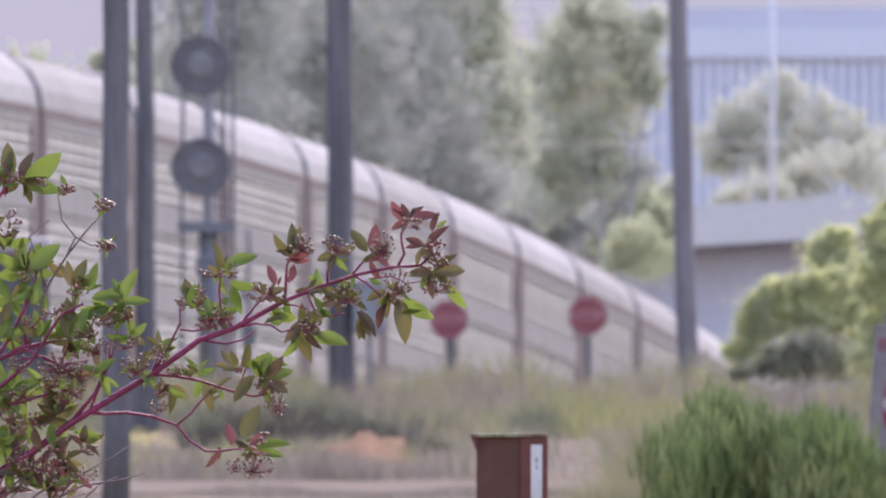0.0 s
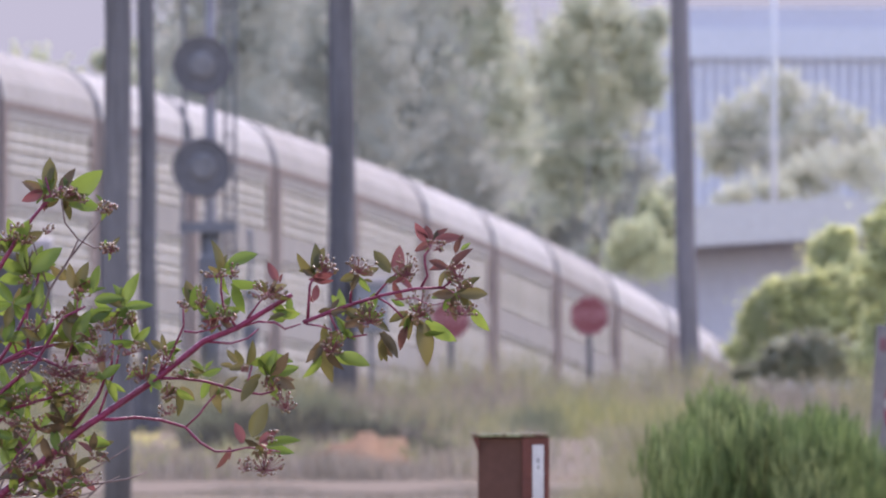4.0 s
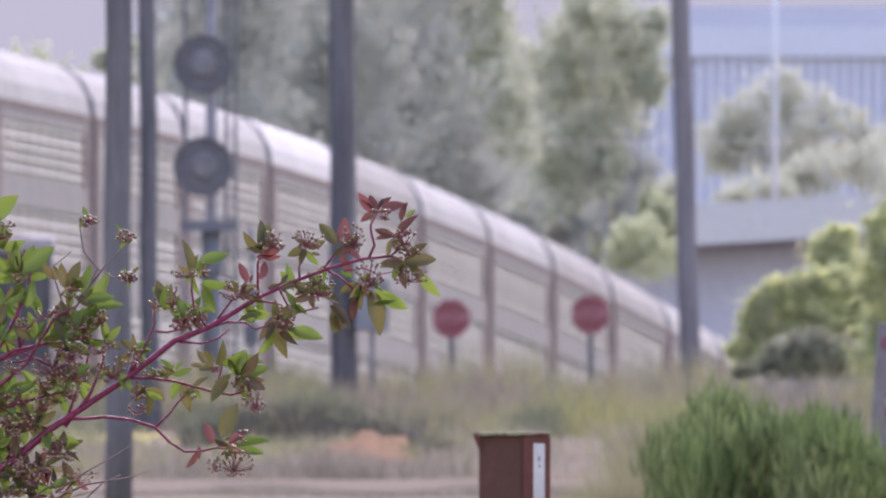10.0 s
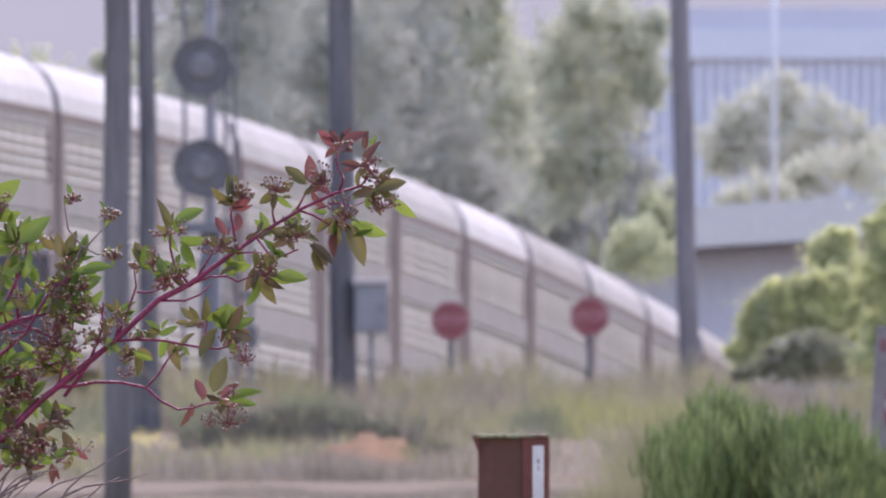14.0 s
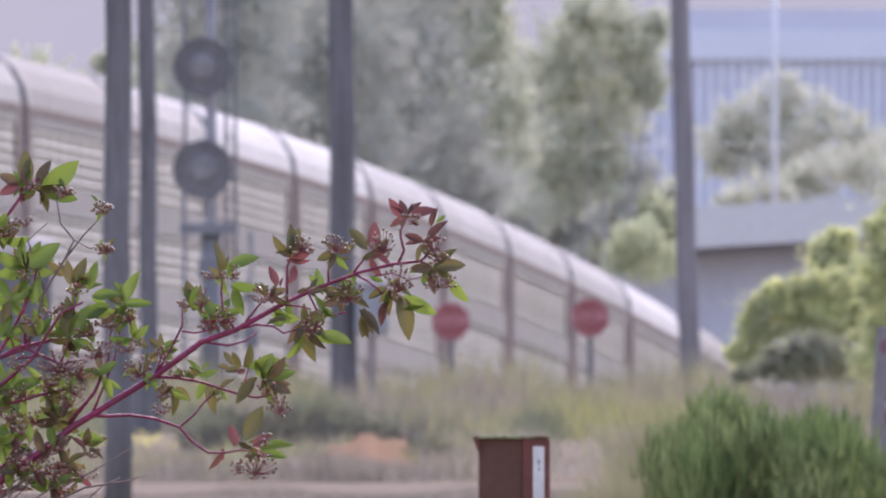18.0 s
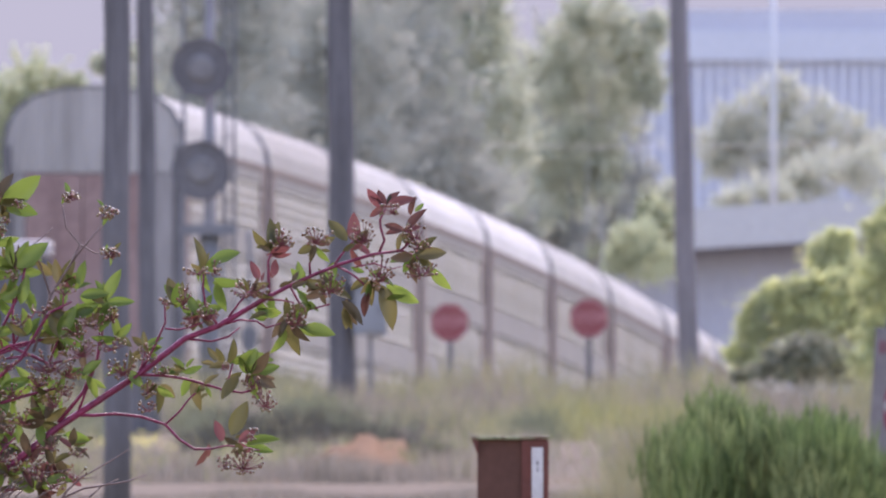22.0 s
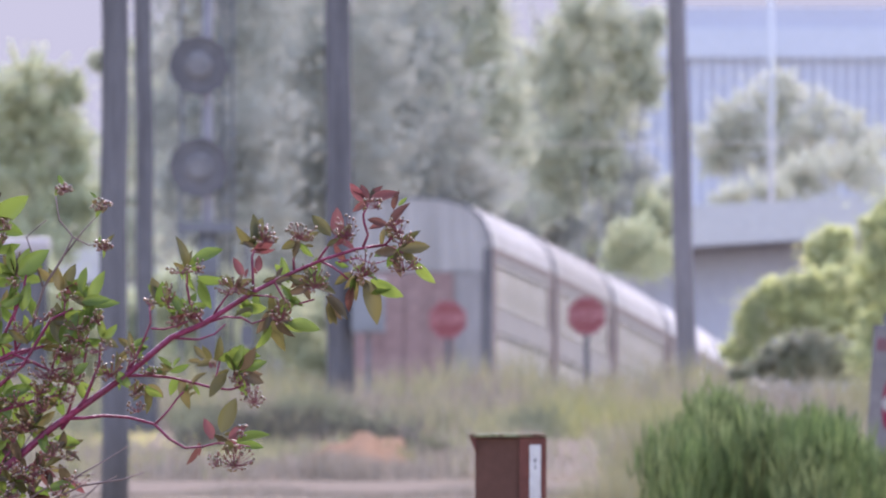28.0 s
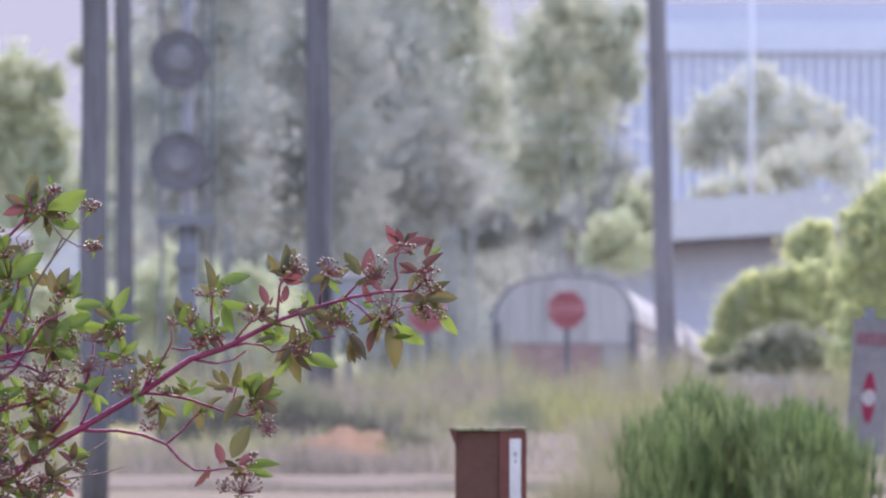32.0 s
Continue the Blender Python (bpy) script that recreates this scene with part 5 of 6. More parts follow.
bm = bmesh.new()
tube(bm, [(-0.75, 0.1, -HUB.z), (-0.70, 0.08, -0.9), (-0.62, 0.05, -0.55), (-0.56, 0.02, -0.33)], [0.028, 0.024, 0.019, 0.016], 10)
tube(bm, [(-0.75, 0.1, -HUB.z), (-0.82, 0.12, -0.7), (-0.72, 0.1, 0.0), (-0.5, 0.06, 0.3)], [0.024, 0.02, 0.012, 0.006], 10)
tube(bm, [(-0.78, 0.1, -HUB.z), (-0.66, 0.15, -0.8), (-0.50, 0.12, -0.2), (-0.40, 0.1, 0.05)], [0.022, 0.018, 0.012, 0.005], 10)
part("trunk", bm, M["bark"], shrub)


def leaf_mesh(name, length, width, fold, droop, mat):
    """A pointed oval leaf along +x with a fold down its midrib; it stands edge thick."""
    bm = bmesh.new()
    n = 6
    mids, ups, downs = [], [], []
    for k in range(n + 1):
        u = k / n
        w = width * 0.5 * (math.sin(math.pi * u ** 0.85) ** 0.8) if 0 < k < n else 0.0
        z = -droop * length * u * u
        mids.append(bm.verts.new((length * u, 0, z)))
        if w:
            ups.append(bm.verts.new((length * u, w * 0.7, z + w * fold))), downs.append(bm.verts.new((length * u, -w * 0.7, z + w * fold)))
    for edge, flip in ((ups, False), (downs, True)):
        e = [mids[0]] + edge + [mids[-1]]
        for k in range(n):
            q = [mids[k], mids[k + 1], e[k + 1], e[k]]
            q = [x for i, x in enumerate(q) if x not in q[:i]]
            bm.faces.new(q if flip else q[::-1])
    me = bpy.data.meshes.new(name)
    bm.to_mesh(me)
    bm.free()
    me.materials.append(mat)
    for p in me.polygons:
        p.use_smooth = True
    return me


LEAVES = {c: [leaf_mesh("leaf", UNIT, w * UNIT, f, d, M[m]) for w, f, d in ((0.56, 0.4, 0.12), (0.50, 0.5, 0.25), (0.64, 0.3, 0.05))]
          for c, m in (("g", "leaf_green"), ("r", "leaf_red"), ("o", "leaf_olive"), ("d", "leaf_plum"))}
lr = random.Random(21)


def leaf(parent, kind, u, v, angle, length, depth=0.0):
    """One leaf from its foot at (u, v); angle anticlockwise from the right."""
    m = Matrix.Translation(bp(u, v, depth + lr.uniform(-0.02, 0.02))) @ pose(0, 0, 0, 0, -angle - lr.uniform(-6, 6), 0) @ pose(0, 0, 0, 90 + lr.uniform(-48, 48), 0, 0) @ pose(0, 0, 0, 0, lr.uniform(-18, 18), 0)
    q = length * lr.uniform(0.92, 1.12)
    share("leaf", lr.choice(LEAVES[kind]), parent, m @ Matrix.Diagonal((q, q, q, 1)))


def spray(parent, u, v, leaves, *heads):
    """Leaves round a twig's end, written as kind, angle:length and, where it is not the twig's end, @its own foot; then heads of buds (u, v, width, height, buds)."""
    for item in leaves.split():
        kind, rest = item[0], item[1:]
        rest, _, foot = rest.partition("@")
        a, b = (float(q) for q in rest.split(":"))
        fu, fv = (float(q) for q in foot.split(",")) if foot else (u + lr.uniform(-4, 4), v + lr.uniform(-4, 4))
        leaf(parent, kind, fu, fv, a, b)
        for _ in range(1 if lr.random() < 0.85 else 2):
            mate = kind if lr.random() < 0.6 else lr.choice("googod")
            leaf(parent, mate, fu + lr.uniform(-9, 9), fv + lr.uniform(-9, 9), a + lr.choice((-1, 1)) * lr.uniform(16, 50), b * lr.uniform(0.5, 0.8), lr.uniform(0.01, 0.06))
    for head in heads:
        flower_head(parent, *head)


def rosette(parent, u, v, kinds, n, spread=(0, 360), size=1.0):
    for k in range(n):
        leaf(parent, kinds[k % len(kinds)], u + lr.uniform(-6, 6), v + lr.uniform(-6, 6), spread[0] + (spread[1] - spread[0]) * (k + lr.random()) / n, 48 * size, lr.uniform(-0.04, 0.04))


def flower_head(parent, u, v, w, h, n, depth=-0.03):
    """Small round buds on fine stalks from one point below them."""
    bm, st = bmesh.new(), bmesh.new()
    n = int(n * 1.7) + 3
    root = bp(u + lr.uniform(-4, 4), v + h * 0.3, depth)
    for _ in range(n):
        a, r = lr.uniform(0, 2 * math.pi), math.sqrt(lr.random())
        c = bp(u + w * 0.5 * r * math.cos(a), v + h * 0.5 * r * math.sin(a), depth + lr.uniform(-0.02, 0.02))
        bmesh.ops.create_icosphere(bm, subdivisions=1, radius=lr.uniform(2.2, 3.8) * UNIT, matrix=Matrix.Translation(c))
        tube(st, [root, (root + c) / 2 + Vector((0, 0, -2 * UNIT)), c], [0.8 * UNIT, 0.6 * UNIT, 0.5 * UNIT], 4, False)
    for ob in (part("flower_head", bm, M["berry"], parent, smooth=True), part("stalk", st, M["stalk"], parent)):
        ob["kind"] = "stuff"


def stem(bm, pts, r0, r1):
    p = [bp(*q) for q in pts]
    tube(bm, p, [(r0 + (r1 - r0) * k / (len(p) - 1)) * UNIT for k in range(len(p))], 8)


# main branch, in an inner and an outer length that bend against each other
main = bmesh.new()
stem(main, [(-75, 905), (0, 848), (60, 805), (126, 754), (200, 708), (268, 666), (352, 604), (411, 583), (460, 556), (503, 532), (512, 528)], 7.4, 4.2)
stem(main, [(158, 735), (190, 736), (226, 734), (270, 740), (314, 755), (338, 782), (365, 800), (394, 800)], 3.4, 2)
stem(main, [(314, 755), (340, 732), (356, 712), (369, 700)], 2.2, 1.6)
stem(main, [(268, 666), (310, 668), (352, 675), (419, 696), (450, 702), (470, 698)], 3, 2)
stem(main, [(419, 696), (428, 676), (436, 650)], 2, 1.6)
stem(main, [(268, 666), (285, 640), (300, 612), (318, 575), (318, 545)], 3, 1.8)
stem(main, [(352, 604), (400, 610), (430, 602), (450, 586)], 2.4, 1.4)
stem(main, [(411, 583), (450, 573), (480, 576), (497, 588), (525, 580)], 2.4, 1.6)
stem(main, [(411, 583), (390, 545), (386, 515), (388, 490)], 2.6, 1.8)
stem(main, [(430, 568), (452, 540), (470, 522)], 2.2, 1.6)
branch = part("branch", main, M["twig_red"], shrub, "long arching crimson branch with leaf rosettes", smooth=True)
tip = bmesh.new()
stem(tip, [(495, 536), (503, 532), (545, 513), (578, 499), (629, 480), (690, 464), (738, 459)], 4.2, 2.6)
stem(tip, [(700, 461), (710, 440), (704, 418), (703, 404), (714, 384)], 2.6, 2)
stem(tip, [(503, 532), (503, 500), (503, 470), (511, 452)], 3, 2)
stem(tip, [(540, 515), (555, 545), (575, 558), (610, 550)], 2.2, 1.6)
stem(tip, [(622, 482), (645, 494), (660, 506), (672, 518)], 2.2, 1.6)
stem(tip, [(738, 459), (752, 448), (758, 432)], 2.2, 1.6)
stem(tip, [(738, 459), (756, 466), (770, 476)], 2.2, 1.6)
outer = part("outer_branch", tip, M["twig_red"], shrub, "crimson branch end with reddish young leaves", smooth=True)
for pts, r0, r1, held in (
    ([(577, 499), (576, 478), (584, 455), (590, 440)], 2.4, 1.4, outer),
    ([(620, 480), (634, 462), (650, 444), (662, 436)], 2.4, 1.4, outer),
    ([(745, 455), (756, 435), (762, 410), (757, 398)], 2.2, 1.2, outer),
    ([(268, 666), (276, 645), (282, 625)], 2.6, 1.4, branch),
    ([(318, 585), (340, 588), (362, 584), (385, 576)], 2.2, 1.4, branch),
    ([(394, 800), (420, 795), (450, 798), (480, 805)], 2, 1.2, branch),
    ([(500, 538), (525, 540), (545, 545), (548, 565)], 2, 1.2, outer),
    ([(655, 486), (690, 480), (718, 492), (745, 486)], 1.8, 1.0, outer),
    ([(158, 735), (176, 690), (196, 640), (205, 600), (210, 560), (216, 538)], 2.6, 1.4, branch),
):
    bm = bmesh.new()
    stem(bm, pts, r0, r1)
    part("side_twig", bm, M["twig_red"], held, smooth=True)
spray(outer, 712, 380, "r135:42 r100:40 r14:54 r215:32 d60:26", (724, 384, 40, 30, 8))
spray(outer, 746, 428, "r70:34@757,398 r40:58 r152:46 o250:40 o300:36 r20:40", (762, 430, 46, 40, 13))
spray(outer, 762, 468, "o10:62 o38:52 g200:46 g238:42 d180:40 o300:46 d265:48 g-50:56@790,490 o-15:44", (775, 496, 70, 30, 15), (772, 448, 50, 28, 9))
spray(outer, 656, 446, "o128:52@645,440 r98:60@660,445 r-18:42 o200:30 o40:36", (672, 428, 42, 54, 18))
spray(outer, 590, 446, "o195:34 o20:34 g-50:34 d250:36 o150:30", (590, 430, 62, 42, 17))
spray(outer, 510, 452, "o130:46 o82:58 r18:42 r-18:38 o40:50 r75:30@512,498 d160:26", (530, 432, 46, 40, 14))
spray(outer, 600, 520, "g62:50 g100:52@566,520 g225:48@578,542 d-35:62@630,545 o-68:46@634,556 o-20:48 g10:44 o150:44 d200:44 o110:42 d-95:40", (612, 515, 54, 46, 15))
spray(outer, 545, 513, "d15:28 d195:28 d60:24 g-60:34@556,525 g-20:34@560,545")
spray(outer, 684, 504, "r112:38@670,487 g-20:44 o-76:82@702,518 r-110:46@680,530 g-8:34@716,538 o200:40 o-100:52 d-60:46", (700, 495, 52, 60, 19))
spray(outer, 540, 572, "o-86:84@536,560 g-112:56@530,590 g-14:58@560,590 o100:40 d-60:48 o-30:40 d-120:44", (552, 570, 52, 46, 16))
spray(branch, 388, 484, "o97:58 g14:62@400,470 g-20:58@405,498 g-68:50@410,505 g-98:44 o150:26 g35:40", (378, 485, 62, 16, 8), (410, 478, 22, 40, 6))
spray(branch, 336, 546, "o100:56 g80:44 o170:24 g30:34", (353, 530, 24, 52, 9), (318, 536, 22, 16, 4))
spray(branch, 378, 562, "g150:42 g62:44 r-8:38 r200:38 g110:48 d250:32 g20:44 d-40:34", (392, 560, 44, 34, 11), (360, 570, 40, 24, 7))
spray(branch, 470, 522, "r108:38@486,505 o150:34 o-28:36 d60:30 o20:32", (470, 520, 72, 32, 15), (450, 510, 20, 14, 3))
spray(branch, 500, 565, "g170:52@525,562 g120:44@500,570 o200:34")
spray(branch, 282, 622, "o140:38 g45:38 o200:34 o95:36 g-30:40", (286, 626, 34, 42, 9))
spray(branch, 350, 662, "g122:34 g12:40 g165:34@335,664 o-78:52@366,676 o190:30", (312, 660, 34, 16, 6))
spray(branch, 384, 690, "o40:30 g-60:20 o180:24")
spray(branch, 428, 652, "o132:38@412,646 o70:46 o176:38 g8:60@446,642 g30:50", (420, 655, 20, 16, 3))
spray(branch, 466, 674, "g62:46 g20:52 o238:50@446,672 d90:46 r-60:44 d-25:48 g-80:44 g120:40 d50:50", (468, 684, 34, 28, 7), (490, 716, 46, 46, 15))
spray(branch, 440, 788, "o64:62@430,778 g8:62@455,795 r248:36@386,800 r112:42@415,788 d170:30 r30:40 o-50:34 r-20:34 d-90:30", (452, 822, 72, 50, 24), (416, 826, 28, 30, 6), (470, 775, 26, 24, 5))
spray(branch, 300, 684, "o-80:48 o240:36 g-40:36 d200:30", (286, 690, 34, 34, 9), (284, 722, 34, 26, 7))

# left-hand side branches, thick with leaves
left = bmesh.new()
stem(left, [(-90, 760), (-20, 650), (40, 618), (100, 606)], 6, 2)
stem(left, [(-90, 800), (0, 690), (60, 640), (110, 560), (150, 540)], 5, 2)
stem(left, [(-60, 720), (20, 600), (60, 520), (70, 470)], 4, 2)
stem(left, [(126, 754), (170, 700), (195, 640), (200, 590)], 4, 2)
stem(left, [(40, 618), (110, 650), (160, 640)], 3, 1.6)
stem(left, [(-60, 790), (20, 720), (90, 700), (140, 690)], 4, 2)
leafy = part("leafy_branch", left, M["twig_red"], shrub, "crowded side branches with bright green leaves", smooth=True)
for pts, r0, r1 in (
    ([(48, 620), (46, 560), (50, 500), (52, 478)], 2.6, 1.6),
    ([(40, 628), (62, 590), (86, 558)], 2.2, 1.2),
    ([(30, 632), (20, 590), (14, 556)], 2.0, 1.2),
    ([(110, 650), (128, 600), (134, 560), (136, 528)], 2.2, 1.3),
    ([(0, 640), (50, 622), (96, 608)], 3, 1.4),
    ([(34, 640), (80, 634), (110, 650), (130, 660)], 2.2, 1.3),
    ([(10, 830), (28, 800), (50, 780)], 2.2, 1.2),
    ([(40, 835), (80, 812), (110, 806)], 2.0, 1.2),
):
    bm = bmesh.new()
    stem(bm, pts, r0, r1)
    part("side_twig", bm, M["twig_red"], leafy, smooth=True)
spray(leafy, 50, 482, "g150:62 g105:52 g42:78 g72:54 g192:62 g-60:52@70,520 g-115:46 d85:40 g20:50 o130:44", (46, 492, 34, 20, 5))
spray(leafy, 132, 512, "o140:44@116,494 o62:50 g80:54@165,515 r20:42 g0:52@165,530 g-100:46 o100:52", (140, 520, 40, 24, 5))
spray(branch, 214, 536, "g66:58 g6:48 o152:38 g-112:52 g195:56@200,548 o-60:40 g110:40 g-90:44", (192, 570, 62, 28, 10), (225, 560, 30, 30, 6))
spray(leafy, 128, 604, "o100:76 g250:44 o200:46 g60:60 g140:54 g-20:50 o30:46 d-70:40", (112, 648, 92, 50, 22), (140, 660, 60, 40, 14))
spray(branch, 228, 600, "g30:38 g168:44 o-30:34 g100:40", (222, 610, 54, 34, 11), (240, 650, 60, 50, 15))
spray(leafy, 22, 534, "g180:54 g80:52@60,545 g-58:46 g20:48 g130:46 o-110:40", (100, 552, 46, 26, 8))
spray(leafy, 22, 690, "g122:50 g20:54 g200:50 g-40:46 g70:48 o-100:40")
spray(branch, 100, 742, "d122:48 d60:46 d200:48 o-30:44 d-82:48@62,762 g-18:50@136,766 g100:46 d160:44 o20:46 g-60:44", (120, 710, 50, 34, 10))
spray(branch, 112, 820, "r-60:40 r200:44 d110:36 o20:40 r-100:36", (90, 830, 50, 40, 10))
spray(leafy, 12, 440, "o60:40 g120:44 g10:46 o180:40", (16, 414, 40, 24, 8), (30, 395, 26, 14, 4))
spray(leafy, 6, 600, "g20:50 g70:46 g-30:44 o140:40", (40, 650, 50, 34, 9))
spray(leafy, 4, 790, "g30:52 g80:46 g-20:50 o120:44 g150:40")
spray(branch, 172, 662, "g-58:52 d100:44@176,656 g30:40 o200:40 g150:42", (170, 620, 60, 40, 14))
spray(branch, 250, 656, "g-42:42 o60:38 g190:40")
spray(leafy, 70, 600, "g60:44 o150:42 g100:46", (60, 574, 44, 28, 8))
spray(leafy, 150, 570, "g20:54 g-70:50 o170:44", (160, 588, 50, 30, 9))
spray(leafy, 84, 690, "o40:42 g130:44 o-40:40 g200:40", (92, 680, 50, 34, 11))
spray(leafy, 34, 846, "d60:44 o110:40 g20:42 d180:40 o-30:40", (50, 830, 40, 28, 8))
spray(branch, 80, 862, "d40:40 o120:38 r0:36 d-70:40 g160:38")
spray(leafy, -10, 720, "g30:50 g-20:46 o90:44 d150:40", (14, 740, 40, 24, 7))
spray(branch, 150, 792, "d80:34 o20:36 d-40:34 r150:32", (160, 800, 34, 22, 6))
for u, v, a in ((26, 776, 80), (18, 822, 40), (58, 836, 100), (20, 872, 10), (104, 868, 70), (96, 800, 30), (140, 850, 120)):
    spray(leafy, u, v, "d%d:42 g%d:44 r%d:34" % (a, a + 80, a + 200), (u + 14, v - 8, 46, 30, 5))
for u, v, a in ((36, 706, 20), (124, 700, 60), (54, 752, 40)):
    spray(leafy, u, v, "g%d:46 g%d:44 o%d:40 g%d:38" % (a, a + 70, a + 150, a + 230), (u + 10, v - 6, 50, 32, 9))

# upper side branch
upper = bmesh.new()
stem(upper, [(-120, 640), (-60, 470), (-20, 400), (10, 360), (50, 315)], 5, 2.4)
stem(upper, [(10, 360), (30, 330), (20, 300)], 2.4, 1.6)
high = part("upper_branch", upper, M["twig_red"], shrub, "upper crimson twig with a leaf rosette", smooth=True)
spray(high, 50, 336, "d70:60 g30:82 o-60:44 o0:48 d120:40 o200:36 g-20:44", (86, 336, 28, 18, 5), (40, 328, 26, 18, 5))
spray(high, 20, 326, "o100:62@30,328 g70:50 r200:40 d150:44 r-100:30", (30, 392, 30, 18, 5))
spray(high, -24, 420, "g60:50 g110:44 o20:46 g170:40", (-10, 410, 34, 24, 6))

# bare flowering twigs
bare = bmesh.new()
stem(bare, [(60, 620), (90, 520), (125, 465), (142, 430), (118, 400), (110, 350)], 2.6, 1.3)
stem(bare, [(125, 465), (160, 420), (190, 388)], 1.8, 1.1)
stem(bare, [(90, 520), (60, 430), (95, 400)], 1.6, 1)
stem(bare, [(142, 430), (170, 445), (195, 440)], 1.6, 1)
bare_twig = part("bare_twig", bare, M["twig_pale"], shrub, "thin bare twig with spent flower heads", smooth=True)
for u, v, w in ((190, 372, 40), (125, 345, 34), (195, 445, 36)):
    rosette(bare_twig, u, v, "og", 5, (0, 360), 0.42)
    flower_head(bare_twig, u, v, w, w * 0.6, 16)
for k in range(15):
    low = bmesh.new()
    x0, y0 = lr.uniform(-90, 120), lr.uniform(890, 990)
    a, n = lr.uniform(35, 75), 5
    pts = [(x0, y0)]
    for j in range(n):
        a += lr.uniform(-16, 10)
        pts.append((pts[-1][0] + 34 * math.cos(radians(a)) + lr.uniform(-5, 5), pts[-1][1] - 34 * math.sin(radians(a))))
    stem(low, pts, lr.uniform(1.6, 2.8), 0.8)
    part("dead_twig", low, M["twig_pale"], shrub, "thin dead twig", smooth=True)
low = bmesh.new()
stem(low, [(60, 905), (150, 862), (225, 850), (262, 838)], 2.4, 1.0)
part("dead_twig", low, M["twig_pale"], shrub, "thin dead twig", smooth=True)


# ---- birds ----
def bird(name, span, mat, label):
    """Body, tail and two wings; it flies towards +x."""
    b = empty(name, pose(0, 0, 0), label, "bird")
    k = span / 1.3
    bm = bmesh.new()
    tube(bm, [(-0.26 * k, 0, 0), (-0.15 * k, 0, 0.01), (0.02 * k, 0, 0.0), (0.17 * k, 0, 0.02), (0.24 * k, 0, 0.03), (0.29 * k, 0, 0.02)], [0.02 * k, 0.055 * k, 0.075 * k, 0.05 * k, 0.04 * k, 0.008 * k], 10)
    part("body", bm, M[mat], b, smooth=True)
    part("tail", boxes((-0.40 * k, -0.22 * k, -0.06 * k, 0.06 * k, -0.008 * k, 0.008 * k)), M[mat], b)
    for s in (1, -1):
        bm = bmesh.new()
        rings = []
        for y, x0, x1, z in ((0.04, 0.13, -0.09, 0.02), (0.24, 0.17, -0.06, 0.10), (0.42, 0.13, -0.07, 0.11), (0.65, -0.06, -0.12, 0.06)):
            rings.append([bm.verts.new((x * k, s * y * k, (z + d) * k)) for x, d in ((x0, 0), ((x0 + x1) / 2, 0.018), (x1, 0), ((x0 + x1) / 2, -0.004))])
        for a, c in zip(rings, rings[1:]):
            for j in range(4):
                q = (a[j], a[(j + 1) % 4], c[(j + 1) % 4], c[j])
                bm.faces.new(q if s > 0 else q[::-1])
        bm.faces.new(rings[0]), bm.faces.new(rings[-1])
        part("wing", bm, M[mat], b, smooth=True)
    return b


dark_bird = bird("small_bird", 0.34, "dark_bird", "small dark bird darting past")


# ---- cars on the overpass ----
def sedan(length, height, paint, label, top, glass):
    """A car that drives towards +x; z = 0 is the roadway."""
    c = empty("car", pose(0, 0, 0), label, "car", "cars on the overpass")
    h, half = height, length / 2
    hood, belt = h * 0.64, h * 0.66

    def slab(rows):
        """Cross-sections (x, half width, z0, z1) joined into a closed hull with rounded shoulders."""
        bm = bmesh.new()
        rings = [[bm.verts.new((x, y, z)) for y, z in ((-w, z0), (-w, z1 - 0.08), (-w * 0.88, z1), (w * 0.88, z1), (w, z1 - 0.08), (w, z0))] for x, w, z0, z1 in rows]
        for a, b in zip(rings, rings[1:]):
            for j in range(6):
                bm.faces.new((a[j], b[j], b[(j + 1) % 6], a[(j + 1) % 6]))
        bm.faces.new(rings[0]), bm.faces.new(rings[-1][::-1])
        bmesh.ops.recalc_face_normals(bm, faces=bm.faces)
        return bm

    part("body", slab([(-half, 0.72, 0.35, h * 0.5), (-half + 0.15, 0.84, 0.22, hood * 0.98), (-half + 1.0, 0.88, 0.2, belt), (0.6, 0.88, 0.2, belt), (half - 0.9, 0.87, 0.2, hood * 0.97), (half - 0.2, 0.82, 0.22, hood * 0.82), (half, 0.7, 0.35, h * 0.42)]), M[paint], c, smooth=True)
    part("roof", slab([(-1.0, 0.56, h - 0.16, h - 0.05), (-0.7, 0.62, h - 0.14, h), (0.25, 0.62, h - 0.14, h), (0.55, 0.56, h - 0.16, h - 0.06)]), M[top], c, smooth=True)
    part("windshield", slab([(0.5, 0.56, h - 0.24, h - 0.05), (0.85, 0.64, belt - 0.1, belt + 0.68 * (h - belt)), (1.2, 0.72, belt - 0.1, belt + 0.36 * (h - belt)), (1.58, 0.8, belt - 0.12, belt + 0.02)]), M[glass], c, smooth=True)
    part("rear_window", slab([(-1.75, 0.78, belt - 0.12, belt + 0.02), (-1.35, 0.66, belt - 0.1, belt + 0.55 * (h - belt)), (-0.95, 0.56, h - 0.24, h - 0.05)]), M[glass], c, smooth=True)
    for s in (1, -1):
        bm = bmesh.new()
        v = [bm.verts.new(p) for p in ((1.45, s * 0.82, belt - 0.02), (-1.6, s * 0.82, belt - 0.02), (-0.95, s * 0.57, h - 0.1), (0.5, s * 0.57, h - 0.1), (1.45, s * 0.79, belt - 0.02), (-1.6, s * 0.79, belt - 0.02), (-0.95, s * 0.54, h - 0.1), (0.5, s * 0.54, h - 0.1))]
        for q in ((0, 1, 2, 3), (7, 6, 5, 4), (0, 4, 5, 1), (2, 6, 7, 3), (1, 5, 6, 2), (3, 7, 4, 0)):
            bm.faces.new([v[i] for i in q])
